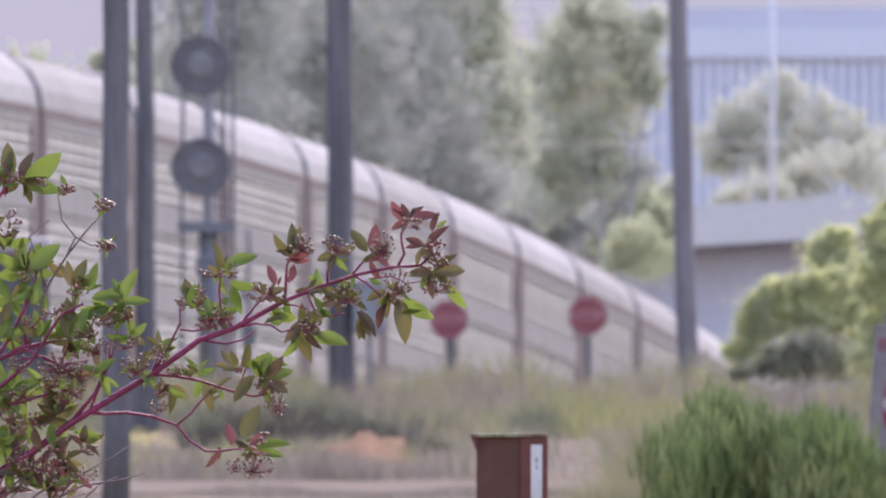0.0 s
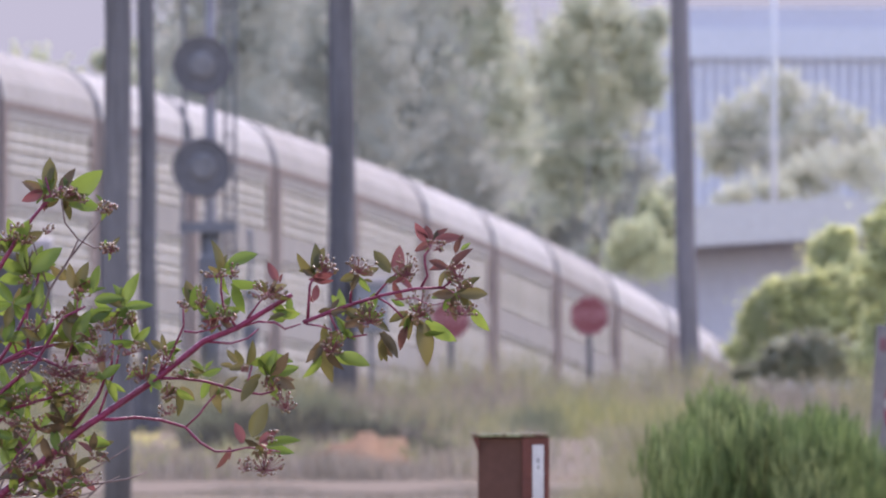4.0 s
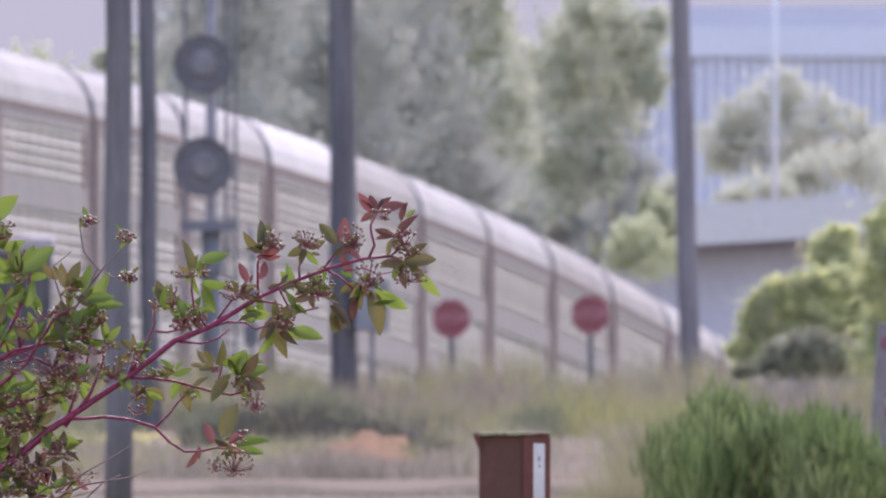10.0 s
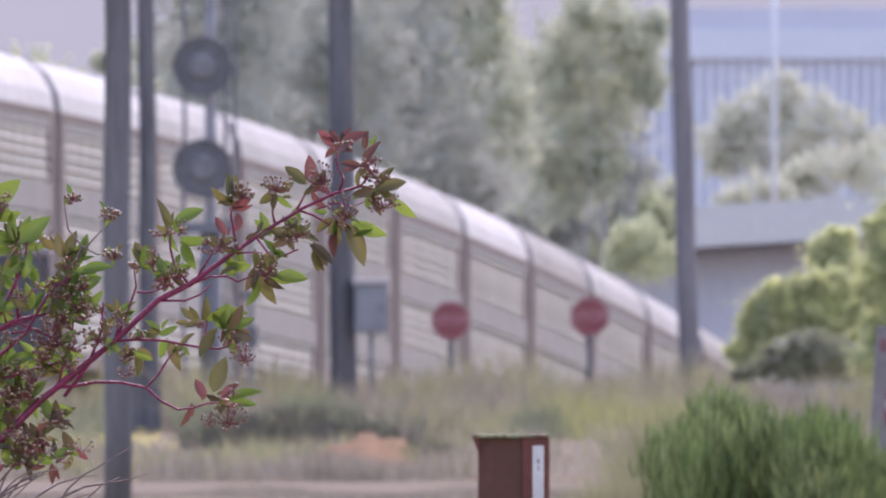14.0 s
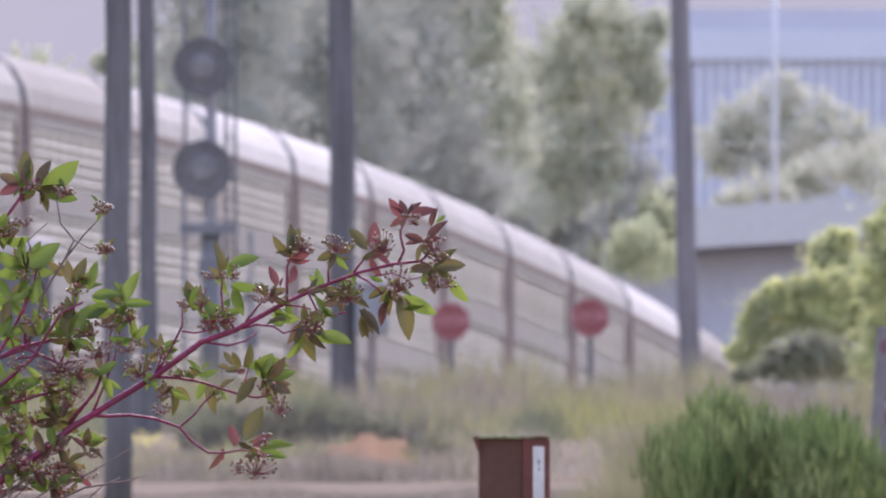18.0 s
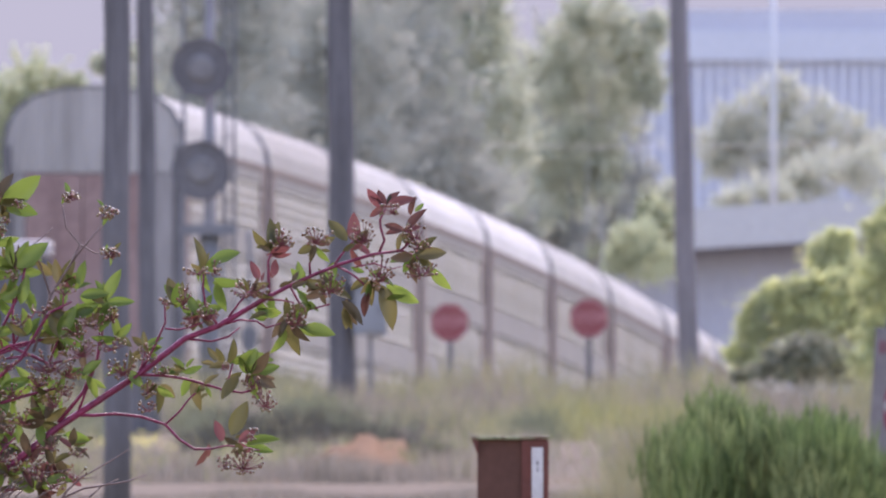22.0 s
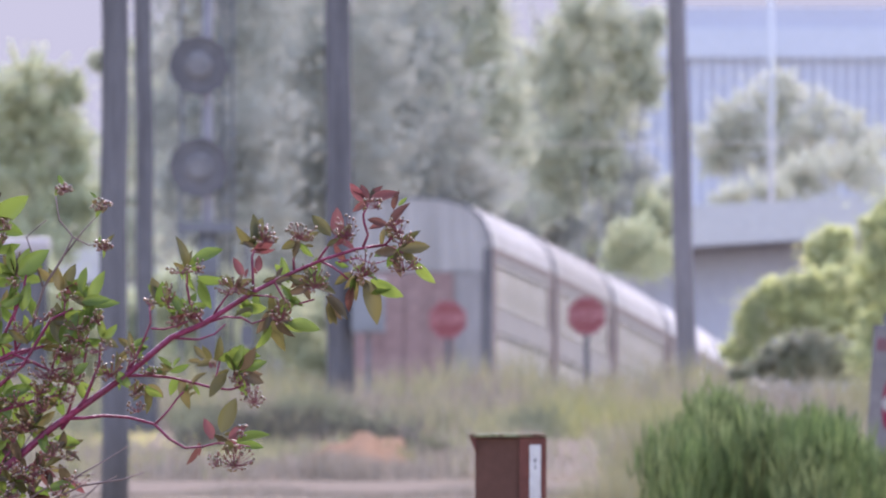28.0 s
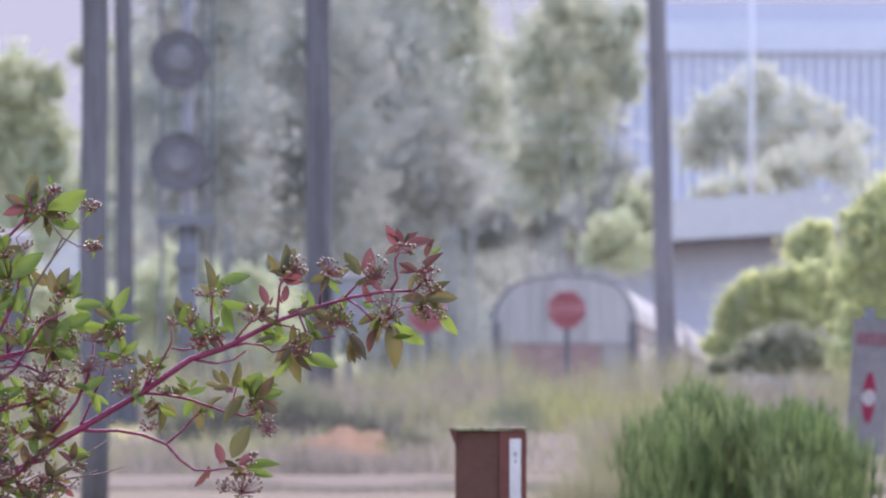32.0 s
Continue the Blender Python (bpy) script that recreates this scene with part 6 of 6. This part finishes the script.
        bmesh.ops.recalc_face_normals(bm, faces=bm.faces)
        part("side_window", bm, M["side_glass"], c)
        part("mirror", boxes((0.95, 1.1, *sorted((s * 0.88, s * 1.02)), belt, belt + 0.12), bevel=0.02), M[paint], c)
        part("headlight", boxes((half - 0.12, half - 0.02, *sorted((s * 0.45, s * 0.72)), h * 0.36, h * 0.46), bevel=0.02), M["sign_white"], c)
        part("tail_light", boxes((-half + 0.02, -half + 0.12, *sorted((s * 0.45, s * 0.72)), h * 0.42, h * 0.52), bevel=0.02), M["sign_red"], c)
        for x in (half - 0.95, -half + 0.95):
            bm = bmesh.new()
            tube(bm, [(x, s * 0.70, 0.32), (x, s * 0.90, 0.32)], [0.32, 0.32], 20)
            wheel = part("wheel", bm, M["tyre"], c)
            bm = bmesh.new()
            tube(bm, [(x, s * 0.895, 0.32), (x, s * 0.912, 0.32)], [0.21, 0.20], 16)
            part("rim", bm, M["steel_post"], wheel)
    return c


grey_car = sedan(4.5, 1.56, "car_paint", "silver-grey sedan with glare-pale windshield driving on the overpass", "car_paint", "car_glass")
# the roof's gleam is painted white; body and windows stay dim
white_car = sedan(4.3, 1.0, "grey_lens", "low grey car with its roof gleam painted white, driving on the overpass", "white_paint", "side_glass")


# ---- what moves ----
def motions():
    for k, c in enumerate(CARS):
        rows = []
        for t in [q * 0.5 for q in range(65)]:
            i = 1.8 + 0.66 * (t - 23) - 0.0161 * t + 0.00071 * t * t + k
            a, b = rail_point(i + 0.02 + 0.113), rail_point(i + 0.02 + 0.887 - 0.04)
            mid = (a + b) / 2
            d = b - a
            rows.append((t, Matrix.Translation(mid) @ pose(0, 0, 0, 0, 0, -math.degrees(math.atan2(d.x, d.y))) @ pose(0, 0, 0, math.degrees(math.atan2(d.z, math.hypot(d.x, d.y))))))
        walk(c, rows)
    # cars on the climbing roadway
    def on_deck(x, lane, back=False):
        p = ovp.matrix_basis @ Vector((x / math.cos(radians(GRADE)), lane, ROADZ + 0.004))
        return pose(p.x, p.y, p.z, 0, GRADE if back else -GRADE, 180 if back else 0)

    walk(grey_car, [(0, on_deck(-48, 3.2)), (14.0, on_deck(-48, 3.2)), (14.6, on_deck(-37.7, 3.2)), (17.2, on_deck(5.8, 3.2)), (17.5, on_deck(10.8, 3.2)), (17.8, on_deck(15.8, 3.2)), (19.2, on_deck(38.7, 3.2)), (20.2, on_deck(48, 3.2)), (32, on_deck(48, 3.2))])
    walk(white_car, [(0, on_deck(48, 8.2, True)), (26.8, on_deck(48, 8.2, True)), (27.3, on_deck(45.5, 8.2, True)), (29.4, on_deck(13.9, 8.2, True)), (29.8, on_deck(7.2, 8.2, True)), (31.0, on_deck(-12.9, 8.2, True)), (32, on_deck(-29.5, 8.2, True))])
    # a bird crossing the view
    walk(dark_bird, [(0, pose(22, 300, 5.5, 0, 0, 180)), (10.2, pose(9.5, 300, 4.6, 0, 0, 180)), (11.0, pose(2.35, 300, 3.82, -25, 0, 180)), (11.2, pose(-0.06, 300, 3.68, -40, 0, 180)), (11.3, pose(-1.09, 300, 3.54, -50, 0, 180)), (11.4, pose(-1.94, 300, 3.52, -20, 0, 180)), (11.5, pose(-2.67, 300, 3.39, 10, 0, 180)), (12.5, pose(-11, 300, 2.6, 0, 0, 180)), (32, pose(-40, 300, 2.5, 0, 0, 180))])
    walk(branch, [
        (0, pose(0.0046, 0, 0.0012, 0, 0.73, 0)),
        (0.5, pose(-0.0188, 0, 0.0119, 0, -1.44, 0)),
        (1, pose(0.0062, 0, 0.0008, 0, -0.36, 0)),
        (1.5, pose(0.0065, 0, 0.0085, 0, -2.12, 0)),
        (2, pose(0.0118, 0, -0.0030, 0, 0.41, 0)),
        (2.5, pose(-0.0219, 0, 0.0210, 0, -3.60, 0)),
        (3, pose(0.0547, 0, -0.0386, 0, 2.50, 0)),
        (3.5, pose(0.0220, 0, -0.0035, 0, -2.73, 0)),
        (5.5, pose(0.0051, 0, -0.0230, 0, 0.43, 0)),
        (6, pose(-0.0052, 0, -0.0241, 0, -0.67, 0)),
        (6.5, pose(-0.0010, 0, -0.0049, 0, -0.56, 0)),
        (7, pose(-0.0215, 0, -0.0141, 0, -2.04, 0)),
        (7.5, pose(-0.0200, 0, -0.0223, 0, -1.73, 0)),
        (8, pose(-0.0573, 0, -0.0116, 0, -3.15, 0)),
        (8.5, pose(-0.0609, 0, -0.0102, 0, -4.58, 0)),
        (9, pose(-0.0606, 0, -0.0538, 0, 0.38, 0)),
        (9.5, pose(-0.0778, 0, 0.0366, 0, -6.05, 0)),
        (10, pose(-0.0513, 0, -0.0081, 0, -1.86, 0)),
        (10.5, pose(-0.0768, 0, 0.0314, 0, -5.78, 0)),
        (11, pose(-0.0747, 0, 0.0210, 0, -4.78, 0)),
        (11.5, pose(-0.0799, 0, 0.0434, 0, -4.96, 0)),
        (12, pose(-0.0676, 0, 0.0677, 0, -5.39, 0)),
        (12.5, pose(-0.0482, 0, 0.0419, 0, -4.08, 0)),
        (13, pose(-0.0600, 0, 0.0470, 0, -4.46, 0)),
        (13.5, pose(-0.0751, 0, 0.0489, 0, -4.29, 0)),
        (14, pose(-0.0776, 0, 0.0745, 0, -6.91, 0)),
        (14.5, pose(-0.0306, 0, 0.0269, 0, -1.88, 0)),
        (16.5, pose(-0.0034, 0, 0.0173, 0, -3.01, 0)),
        (17, pose(0.0372, 0, -0.0216, 0, 2.22, 0)),
        (17.5, pose(-0.0112, 0, 0.0283, 0, -3.04, 0)),
        (18, pose(0.0055, 0, 0.0003, 0, 0.23, 0)),
        (18.5, pose(0.0033, 0, 0.0008, 0, -0.61, 0)),
        (19, pose(0.0000, 0, -0.0000, 0, 0.00, 0)),
        (19.5, pose(0.0091, 0, -0.0097, 0, 0.33, 0)),
        (20, pose(0.0133, 0, -0.0112, 0, -0.53, 0)),
        (20.5, pose(-0.0126, 0, 0.0131, 0, -1.94, 0)),
        (21, pose(-0.0184, 0, -0.0007, 0, -1.41, 0)),
        (21.5, pose(-0.0225, 0, 0.0023, 0, -1.44, 0)),
        (22, pose(-0.0252, 0, 0.0065, 0, -1.34, 0)),
        (22.5, pose(-0.0306, 0, 0.0165, 0, -2.29, 0)),
        (23, pose(-0.0378, 0, 0.0117, 0, -3.41, 0)),
        (23.5, pose(-0.0329, 0, 0.0074, 0, -1.83, 0)),
        (24, pose(-0.0358, 0, 0.0149, 0, -3.19, 0)),
        (24.5, pose(-0.0271, 0, 0.0089, 0, -1.45, 0)),
        (25, pose(-0.0890, 0, 0.0633, 0, -7.80, 0)),
        (25.5, pose(-0.0144, 0, 0.0067, 0, -0.27, 0)),
        (27.5, pose(-0.0460, 0, 0.0038, 0, -3.60, 0)),
        (28, pose(-0.0472, 0, -0.0012, 0, -3.58, 0)),
        (28.5, pose(-0.0259, 0, -0.0023, 0, 0.11, 0)),
        (29, pose(0.0195, 0, -0.0412, 0, 4.46, 0)),
        (29.5, pose(-0.0463, 0, 0.0013, 0, -3.91, 0)),
        (30, pose(-0.0173, 0, -0.0265, 0, -0.62, 0)),
        (30.5, pose(-0.0580, 0, 0.0033, 0, -4.15, 0)),
        (31, pose(-0.0408, 0, -0.0224, 0, -4.37, 0)),
        (31.5, pose(0.0163, 0, -0.0268, 0, -0.77, 0)),
        (32, pose(0.0295, 0, -0.0503, 0, 1.63, 0)),
    ])
    walk(outer, [
        (0, pose(-0.0004, 0, 0.0107, 0, 2.63, 0)),
        (0.5, pose(-0.0238, 0, 0.0205, 0, 0.31, 0)),
        (1, pose(-0.0000, 0, 0.0121, 0, 1.92, 0)),
        (1.5, pose(0.0029, 0, 0.0144, 0, -0.90, 0)),
        (2, pose(0.0062, 0, 0.0075, 0, 2.51, 0)),
        (2.5, pose(-0.0185, 0, 0.0159, 0, -4.67, 0)),
        (3, pose(0.0505, 0, -0.0301, 0, 4.17, 0)),
        (5.5, pose(0.0041, 0, -0.0212, 0, 0.78, 0)),
        (6, pose(-0.0067, 0, -0.0216, 0, -0.14, 0)),
        (6.5, pose(-0.0018, 0, -0.0035, 0, -0.29, 0)),
        (7, pose(-0.0230, 0, -0.0117, 0, -1.55, 0)),
        (7.5, pose(-0.0216, 0, -0.0198, 0, -1.20, 0)),
        (8, pose(-0.0598, 0, -0.0076, 0, -2.31, 0)),
        (8.5, pose(-0.0606, 0, -0.0105, 0, -4.65, 0)),
        (9, pose(-0.0754, 0, -0.0239, 0, 6.26, 0)),
        (9.5, pose(-0.0795, 0, 0.0390, 0, -5.53, 0)),
        (10, pose(-0.0560, 0, -0.0001, 0, -0.22, 0)),
        (10.5, pose(-0.0781, 0, 0.0332, 0, -5.39, 0)),
        (11, pose(-0.0749, 0, 0.0213, 0, -4.72, 0)),
        (11.5, pose(-0.0810, 0, 0.0449, 0, -4.62, 0)),
        (12, pose(-0.0640, 0, 0.0626, 0, -6.49, 0)),
        (12.5, pose(-0.0430, 0, 0.0344, 0, -5.70, 0)),
        (13, pose(-0.0561, 0, 0.0414, 0, -5.68, 0)),
        (13.5, pose(-0.0693, 0, 0.0407, 0, -6.06, 0)),
        (14, pose(-0.0666, 0, 0.0605, 0, -10.06, 0)),
        (14.5, pose(-0.0262, 0, 0.0200, 0, -3.31, 0)),
        (16.5, pose(0.0046, 0, 0.0054, 0, -5.53, 0)),
        (17, pose(0.0384, 0, -0.0239, 0, 1.77, 0)),
        (17.5, pose(-0.0060, 0, 0.0205, 0, -4.69, 0)),
        (18, pose(0.0050, 0, 0.0011, 0, 0.39, 0)),
        (18.5, pose(0.0039, 0, -0.0002, 0, -0.81, 0)),
        (19, pose(0.0000, 0, -0.0000, 0, 0.00, 0)),
        (19.5, pose(0.0103, 0, -0.0119, 0, -0.12, 0)),
        (20, pose(0.0143, 0, -0.0130, 0, -0.91, 0)),
        (20.5, pose(-0.0084, 0, 0.0064, 0, -3.32, 0)),
        (21, pose(-0.0175, 0, -0.0022, 0, -1.73, 0)),
        (21.5, pose(-0.0201, 0, -0.0017, 0, -2.26, 0)),
        (22, pose(-0.0237, 0, 0.0042, 0, -1.82, 0)),
        (22.5, pose(-0.0296, 0, 0.0149, 0, -2.62, 0)),
        (23, pose(-0.0362, 0, 0.0092, 0, -3.94, 0)),
        (23.5, pose(-0.0316, 0, 0.0052, 0, -2.28, 0)),
        (24, pose(-0.0326, 0, 0.0100, 0, -4.22, 0)),
        (24.5, pose(-0.0264, 0, 0.0076, 0, -1.71, 0)),
        (25, pose(-0.0864, 0, 0.0600, 0, -8.54, 0)),
        (25.5, pose(-0.0125, 0, 0.0033, 0, -0.96, 0)),
        (27.5, pose(-0.0537, 0, 0.0161, 0, -1.03, 0)),
        (28, pose(-0.0505, 0, 0.0040, 0, -2.51, 0)),
        (28.5, pose(-0.0273, 0, 0.0003, 0, 0.63, 0)),
        (29, pose(0.0147, 0, -0.0306, 0, 6.52, 0)),
        (29.5, pose(-0.0550, 0, 0.0153, 0, -1.01, 0)),
        (30, pose(-0.0227, 0, -0.0169, 0, 1.33, 0)),
        (30.5, pose(-0.0628, 0, 0.0106, 0, -2.61, 0)),
        (31, pose(-0.0490, 0, -0.0096, 0, -1.70, 0)),
        (31.5, pose(0.0103, 0, -0.0162, 0, 1.37, 0)),
        (32, pose(0.0215, 0, -0.0344, 0, 4.76, 0)),
    ])
    walk(leafy, [
        (0, pose(0.0014, 0, 0.0007, 0, 0.15, 0)),
        (0.5, pose(-0.0056, 0, 0.0072, 0, -0.29, 0)),
        (1, pose(0.0019, 0, 0.0005, 0, -0.07, 0)),
        (1.5, pose(0.0019, 0, 0.0051, 0, -0.42, 0)),
        (2, pose(0.0035, 0, -0.0018, 0, 0.08, 0)),
        (2.5, pose(-0.0066, 0, 0.0126, 0, -0.72, 0)),
        (3, pose(0.0164, 0, -0.0232, 0, 0.50, 0)),
        (3.5, pose(0.0066, 0, -0.0021, 0, -0.55, 0)),
        (5.5, pose(0.0015, 0, -0.0138, 0, 0.09, 0)),
        (6, pose(-0.0016, 0, -0.0145, 0, -0.13, 0)),
        (6.5, pose(-0.0003, 0, -0.0029, 0, -0.11, 0)),
        (7, pose(-0.0065, 0, -0.0084, 0, -0.41, 0)),
        (7.5, pose(-0.0060, 0, -0.0134, 0, -0.35, 0)),
        (8, pose(-0.0172, 0, -0.0069, 0, -0.63, 0)),
        (8.5, pose(-0.0183, 0, -0.0061, 0, -0.92, 0)),
        (9, pose(-0.0182, 0, -0.0323, 0, 0.08, 0)),
        (9.5, pose(-0.0233, 0, 0.0219, 0, -1.21, 0)),
        (10, pose(-0.0154, 0, -0.0049, 0, -0.37, 0)),
        (10.5, pose(-0.0230, 0, 0.0188, 0, -1.16, 0)),
        (11, pose(-0.0224, 0, 0.0126, 0, -0.96, 0)),
        (11.5, pose(-0.0240, 0, 0.0260, 0, -0.99, 0)),
        (12, pose(-0.0102, 0, 0.0353, 0, -1.08, 0)),
        (12.5, pose(-0.0127, 0, 0.0397, 0, -0.82, 0)),
        (13, pose(-0.0205, 0, 0.0397, 0, -0.89, 0)),
        (13.5, pose(-0.0242, 0, 0.0415, 0, -0.86, 0)),
        (14, pose(-0.0169, 0, 0.0665, 0, -1.38, 0)),
        (14.5, pose(-0.0013, 0, 0.0297, 0, -0.38, 0)),
        (16.5, pose(0.0131, 0, -0.0016, 0, -0.60, 0)),
        (17, pose(0.0057, 0, 0.0058, 0, 0.44, 0)),
        (17.5, pose(0.0057, 0, 0.0113, 0, -0.61, 0)),
        (18, pose(-0.0035, 0, 0.0076, 0, 0.05, 0)),
        (18.5, pose(0.0002, 0, 0.0002, 0, -0.12, 0)),
        (19, pose(0.0002, 0, 0.0002, 0, 0.00, 0)),
        (19.5, pose(0.0047, 0, -0.0089, 0, 0.07, 0)),
        (20, pose(-0.0007, 0, 0.0040, 0, -0.11, 0)),
        (20.5, pose(-0.0163, 0, 0.0094, 0, -0.39, 0)),
        (21, pose(-0.0016, 0, -0.0035, 0, -0.28, 0)),
        (21.5, pose(-0.0126, 0, 0.0020, 0, -0.29, 0)),
        (22, pose(-0.0247, 0, 0.0113, 0, -0.27, 0)),
        (22.5, pose(-0.0163, 0, 0.0076, 0, -0.46, 0)),
        (23, pose(-0.0256, 0, -0.0035, 0, -0.68, 0)),
        (23.5, pose(-0.0219, 0, 0.0058, 0, -0.37, 0)),
        (24, pose(-0.0219, 0, 0.0058, 0, -0.64, 0)),
        (24.5, pose(-0.0163, 0, 0.0020, 0, -0.29, 0)),
        (25, pose(-0.0274, 0, 0.0279, 0, -1.56, 0)),
        (25.5, pose(-0.0182, 0, 0.0020, 0, -0.05, 0)),
        (27.5, pose(-0.0232, 0, 0.0040, 0, -0.72, 0)),
        (28, pose(-0.0157, 0, -0.0071, 0, -0.72, 0)),
        (28.5, pose(-0.0048, 0, -0.0034, 0, 0.02, 0)),
        (29, pose(0.0321, 0, -0.0255, 0, 0.89, 0)),
        (29.5, pose(-0.0166, 0, 0.0058, 0, -0.78, 0)),
        (30, pose(-0.0052, 0, -0.0159, 0, -0.12, 0)),
        (30.5, pose(-0.0174, 0, 0.0020, 0, -0.83, 0)),
        (31, pose(-0.0122, 0, -0.0134, 0, -0.87, 0)),
        (31.5, pose(0.0049, 0, -0.0161, 0, -0.15, 0)),
        (32, pose(0.0088, 0, -0.0302, 0, 0.33, 0)),
    ])
    walk(high, [
        (0, pose(-0.001, 0, 0.019, 0, -1.2, 0)),
        (1, pose(0.014, 0, 0.009, 0, -0.6, 0)),
        (2, pose(0.052, 0, -0.032, 0, 2.2, 0)),
        (3, pose(0.130, 0, -0.040, 0, 2.7, 0)),
        (3.5, pose(0.094, 0, -0.022, 0, 1.5, 0)),
        (5.5, pose(0.018, 0, -0.075, 0, 5.0, 0)),
        (6, pose(-0.004, 0, -0.082, 0, 5.5, 0)),
        (7, pose(-0.056, 0, -0.064, 0, 4.3, 0)),
        (8, pose(-0.140, 0, -0.081, 0, 5.4, 0)),
        (10, pose(-0.161, 0, -0.097, 0, 6.5, 0)),
        (13, pose(-0.161, 0, -0.080, 0, 5.3, 0)),
        (14.5, pose(-0.090, 0, -0.034, 0, 2.3, 0)),
        (16.5, pose(0.084, 0, -0.008, 0, 0.6, 0)),
        (17, pose(0.097, 0, -0.003, 0, 0.2, 0)),
        (17.5, pose(0.020, 0, 0.001, 0, -0.1, 0)),
        (18, pose(0.022, 0, 0.001, 0, -0.0, 0)),
        (19, pose(0.000, 0, 0.001, 0, -0.0, 0)),
        (20, pose(0.026, 0, -0.025, 0, 1.7, 0)),
        (20.5, pose(-0.015, 0, -0.031, 0, 2.0, 0)),
        (21, pose(-0.050, 0, -0.048, 0, 3.2, 0)),
        (22, pose(-0.075, 0, -0.035, 0, 2.3, 0)),
        (23, pose(-0.106, 0, -0.037, 0, 2.4, 0)),
        (24, pose(-0.094, 0, -0.031, 0, 2.0, 0)),
        (25, pose(-0.172, 0, -0.020, 0, 1.4, 0)),
        (25.5, pose(0.012, 0, 0.012, 0, -0.8, 0)),
        (27.5, pose(-0.120, 0, -0.098, 0, 6.5, 0)),
        (28, pose(-0.129, 0, -0.094, 0, 6.3, 0)),
        (29, pose(0.031, 0, -0.102, 0, 6.8, 0)),
        (30, pose(-0.058, 0, -0.126, 0, 8.4, 0)),
        (31, pose(-0.081, 0, -0.125, 0, 8.3, 0)),
        (32, pose(0.036, 0, -0.094, 0, 6.3, 0)),
    ])
    walk(bare_twig, [
        (0, pose(-0.0049, 0, 0.0099)),
        (0.5, pose(-0.0113, 0, 0.0063)),
        (1, pose(0.0014, 0, -0.0011)),
        (1.5, pose(-0.0059, 0, -0.0047)),
        (2, pose(-0.0004, 0, -0.0028)),
        (3.5, pose(-0.0024, 0, 0.0049)),
        (5.5, pose(0.0069, 0, 0.0009)),
        (6, pose(0.0134, 0, -0.0129)),
        (6.5, pose(0.0037, 0, -0.0064)),
        (7, pose(0.0130, 0, -0.0212)),
        (7.5, pose(0.0363, 0, -0.0443)),
        (8, pose(0.0295, 0, -0.0369)),
        (8.5, pose(0.0328, 0, -0.0423)),
        (9, pose(0.0314, 0, -0.0377)),
        (9.5, pose(0.0368, 0, -0.0240)),
        (10, pose(0.0360, 0, -0.0599)),
        (10.5, pose(0.0161, 0, -0.0341)),
        (11, pose(0.0272, 0, -0.0378)),
        (11.5, pose(0.0139, 0, -0.0184)),
        (12, pose(0.0075, 0, -0.0056)),
        (12.5, pose(-0.0003, 0, -0.0010)),
        (13, pose(-0.0008, 0, 0.0009)),
        (13.5, pose(0.0047, 0, -0.0084)),
        (14, pose(0.0046, 0, -0.0075)),
        (14.5, pose(0.0129, 0, -0.0148)),
        (16.5, pose(0.0055, 0, -0.0019)),
        (17, pose(-0.0018, 0, 0.0018)),
        (17.5, pose(-0.0055, 0, 0.0073)),
        (18, pose(-0.0129, 0, 0.0073)),
        (18.5, pose(-0.0036, 0, -0.0075)),
        (19, pose(-0.0165, 0, 0.0073)),
        (20, pose(0.0094, 0, -0.0115)),
        (20.5, pose(0.0141, 0, -0.0245)),
        (21, pose(0.0178, 0, -0.0025)),
        (21.5, pose(0.0159, 0, -0.0061)),
        (22, pose(0.0020, 0, -0.0005)),
        (22.5, pose(0.0030, 0, -0.0061)),
        (23, pose(0.0012, 0, -0.0024)),
        (23.5, pose(0.0048, 0, -0.0006)),
        (24, pose(-0.0063, 0, 0.0087)),
        (24.5, pose(-0.0099, 0, 0.0160)),
        (25, pose(0.0103, 0, -0.0079)),
        (25.5, pose(-0.0006, 0, 0.0049)),
        (27.5, pose(-0.0044, 0, 0.0087)),
        (28, pose(-0.0081, 0, 0.0105)),
        (28.5, pose(-0.0100, 0, 0.0179)),
        (29, pose(-0.0191, 0, 0.0179)),
        (29.5, pose(-0.0034, 0, 0.0013)),
        (30, pose(0.0012, 0, 0.0012)),
        (30.5, pose(-0.0081, 0, 0.0105)),
        (31, pose(0.0123, 0, -0.0025)),
        (31.5, pose(-0.0081, 0, 0.0142)),
        (32, pose(0.0121, 0, -0.0042)),
    ])


motions()
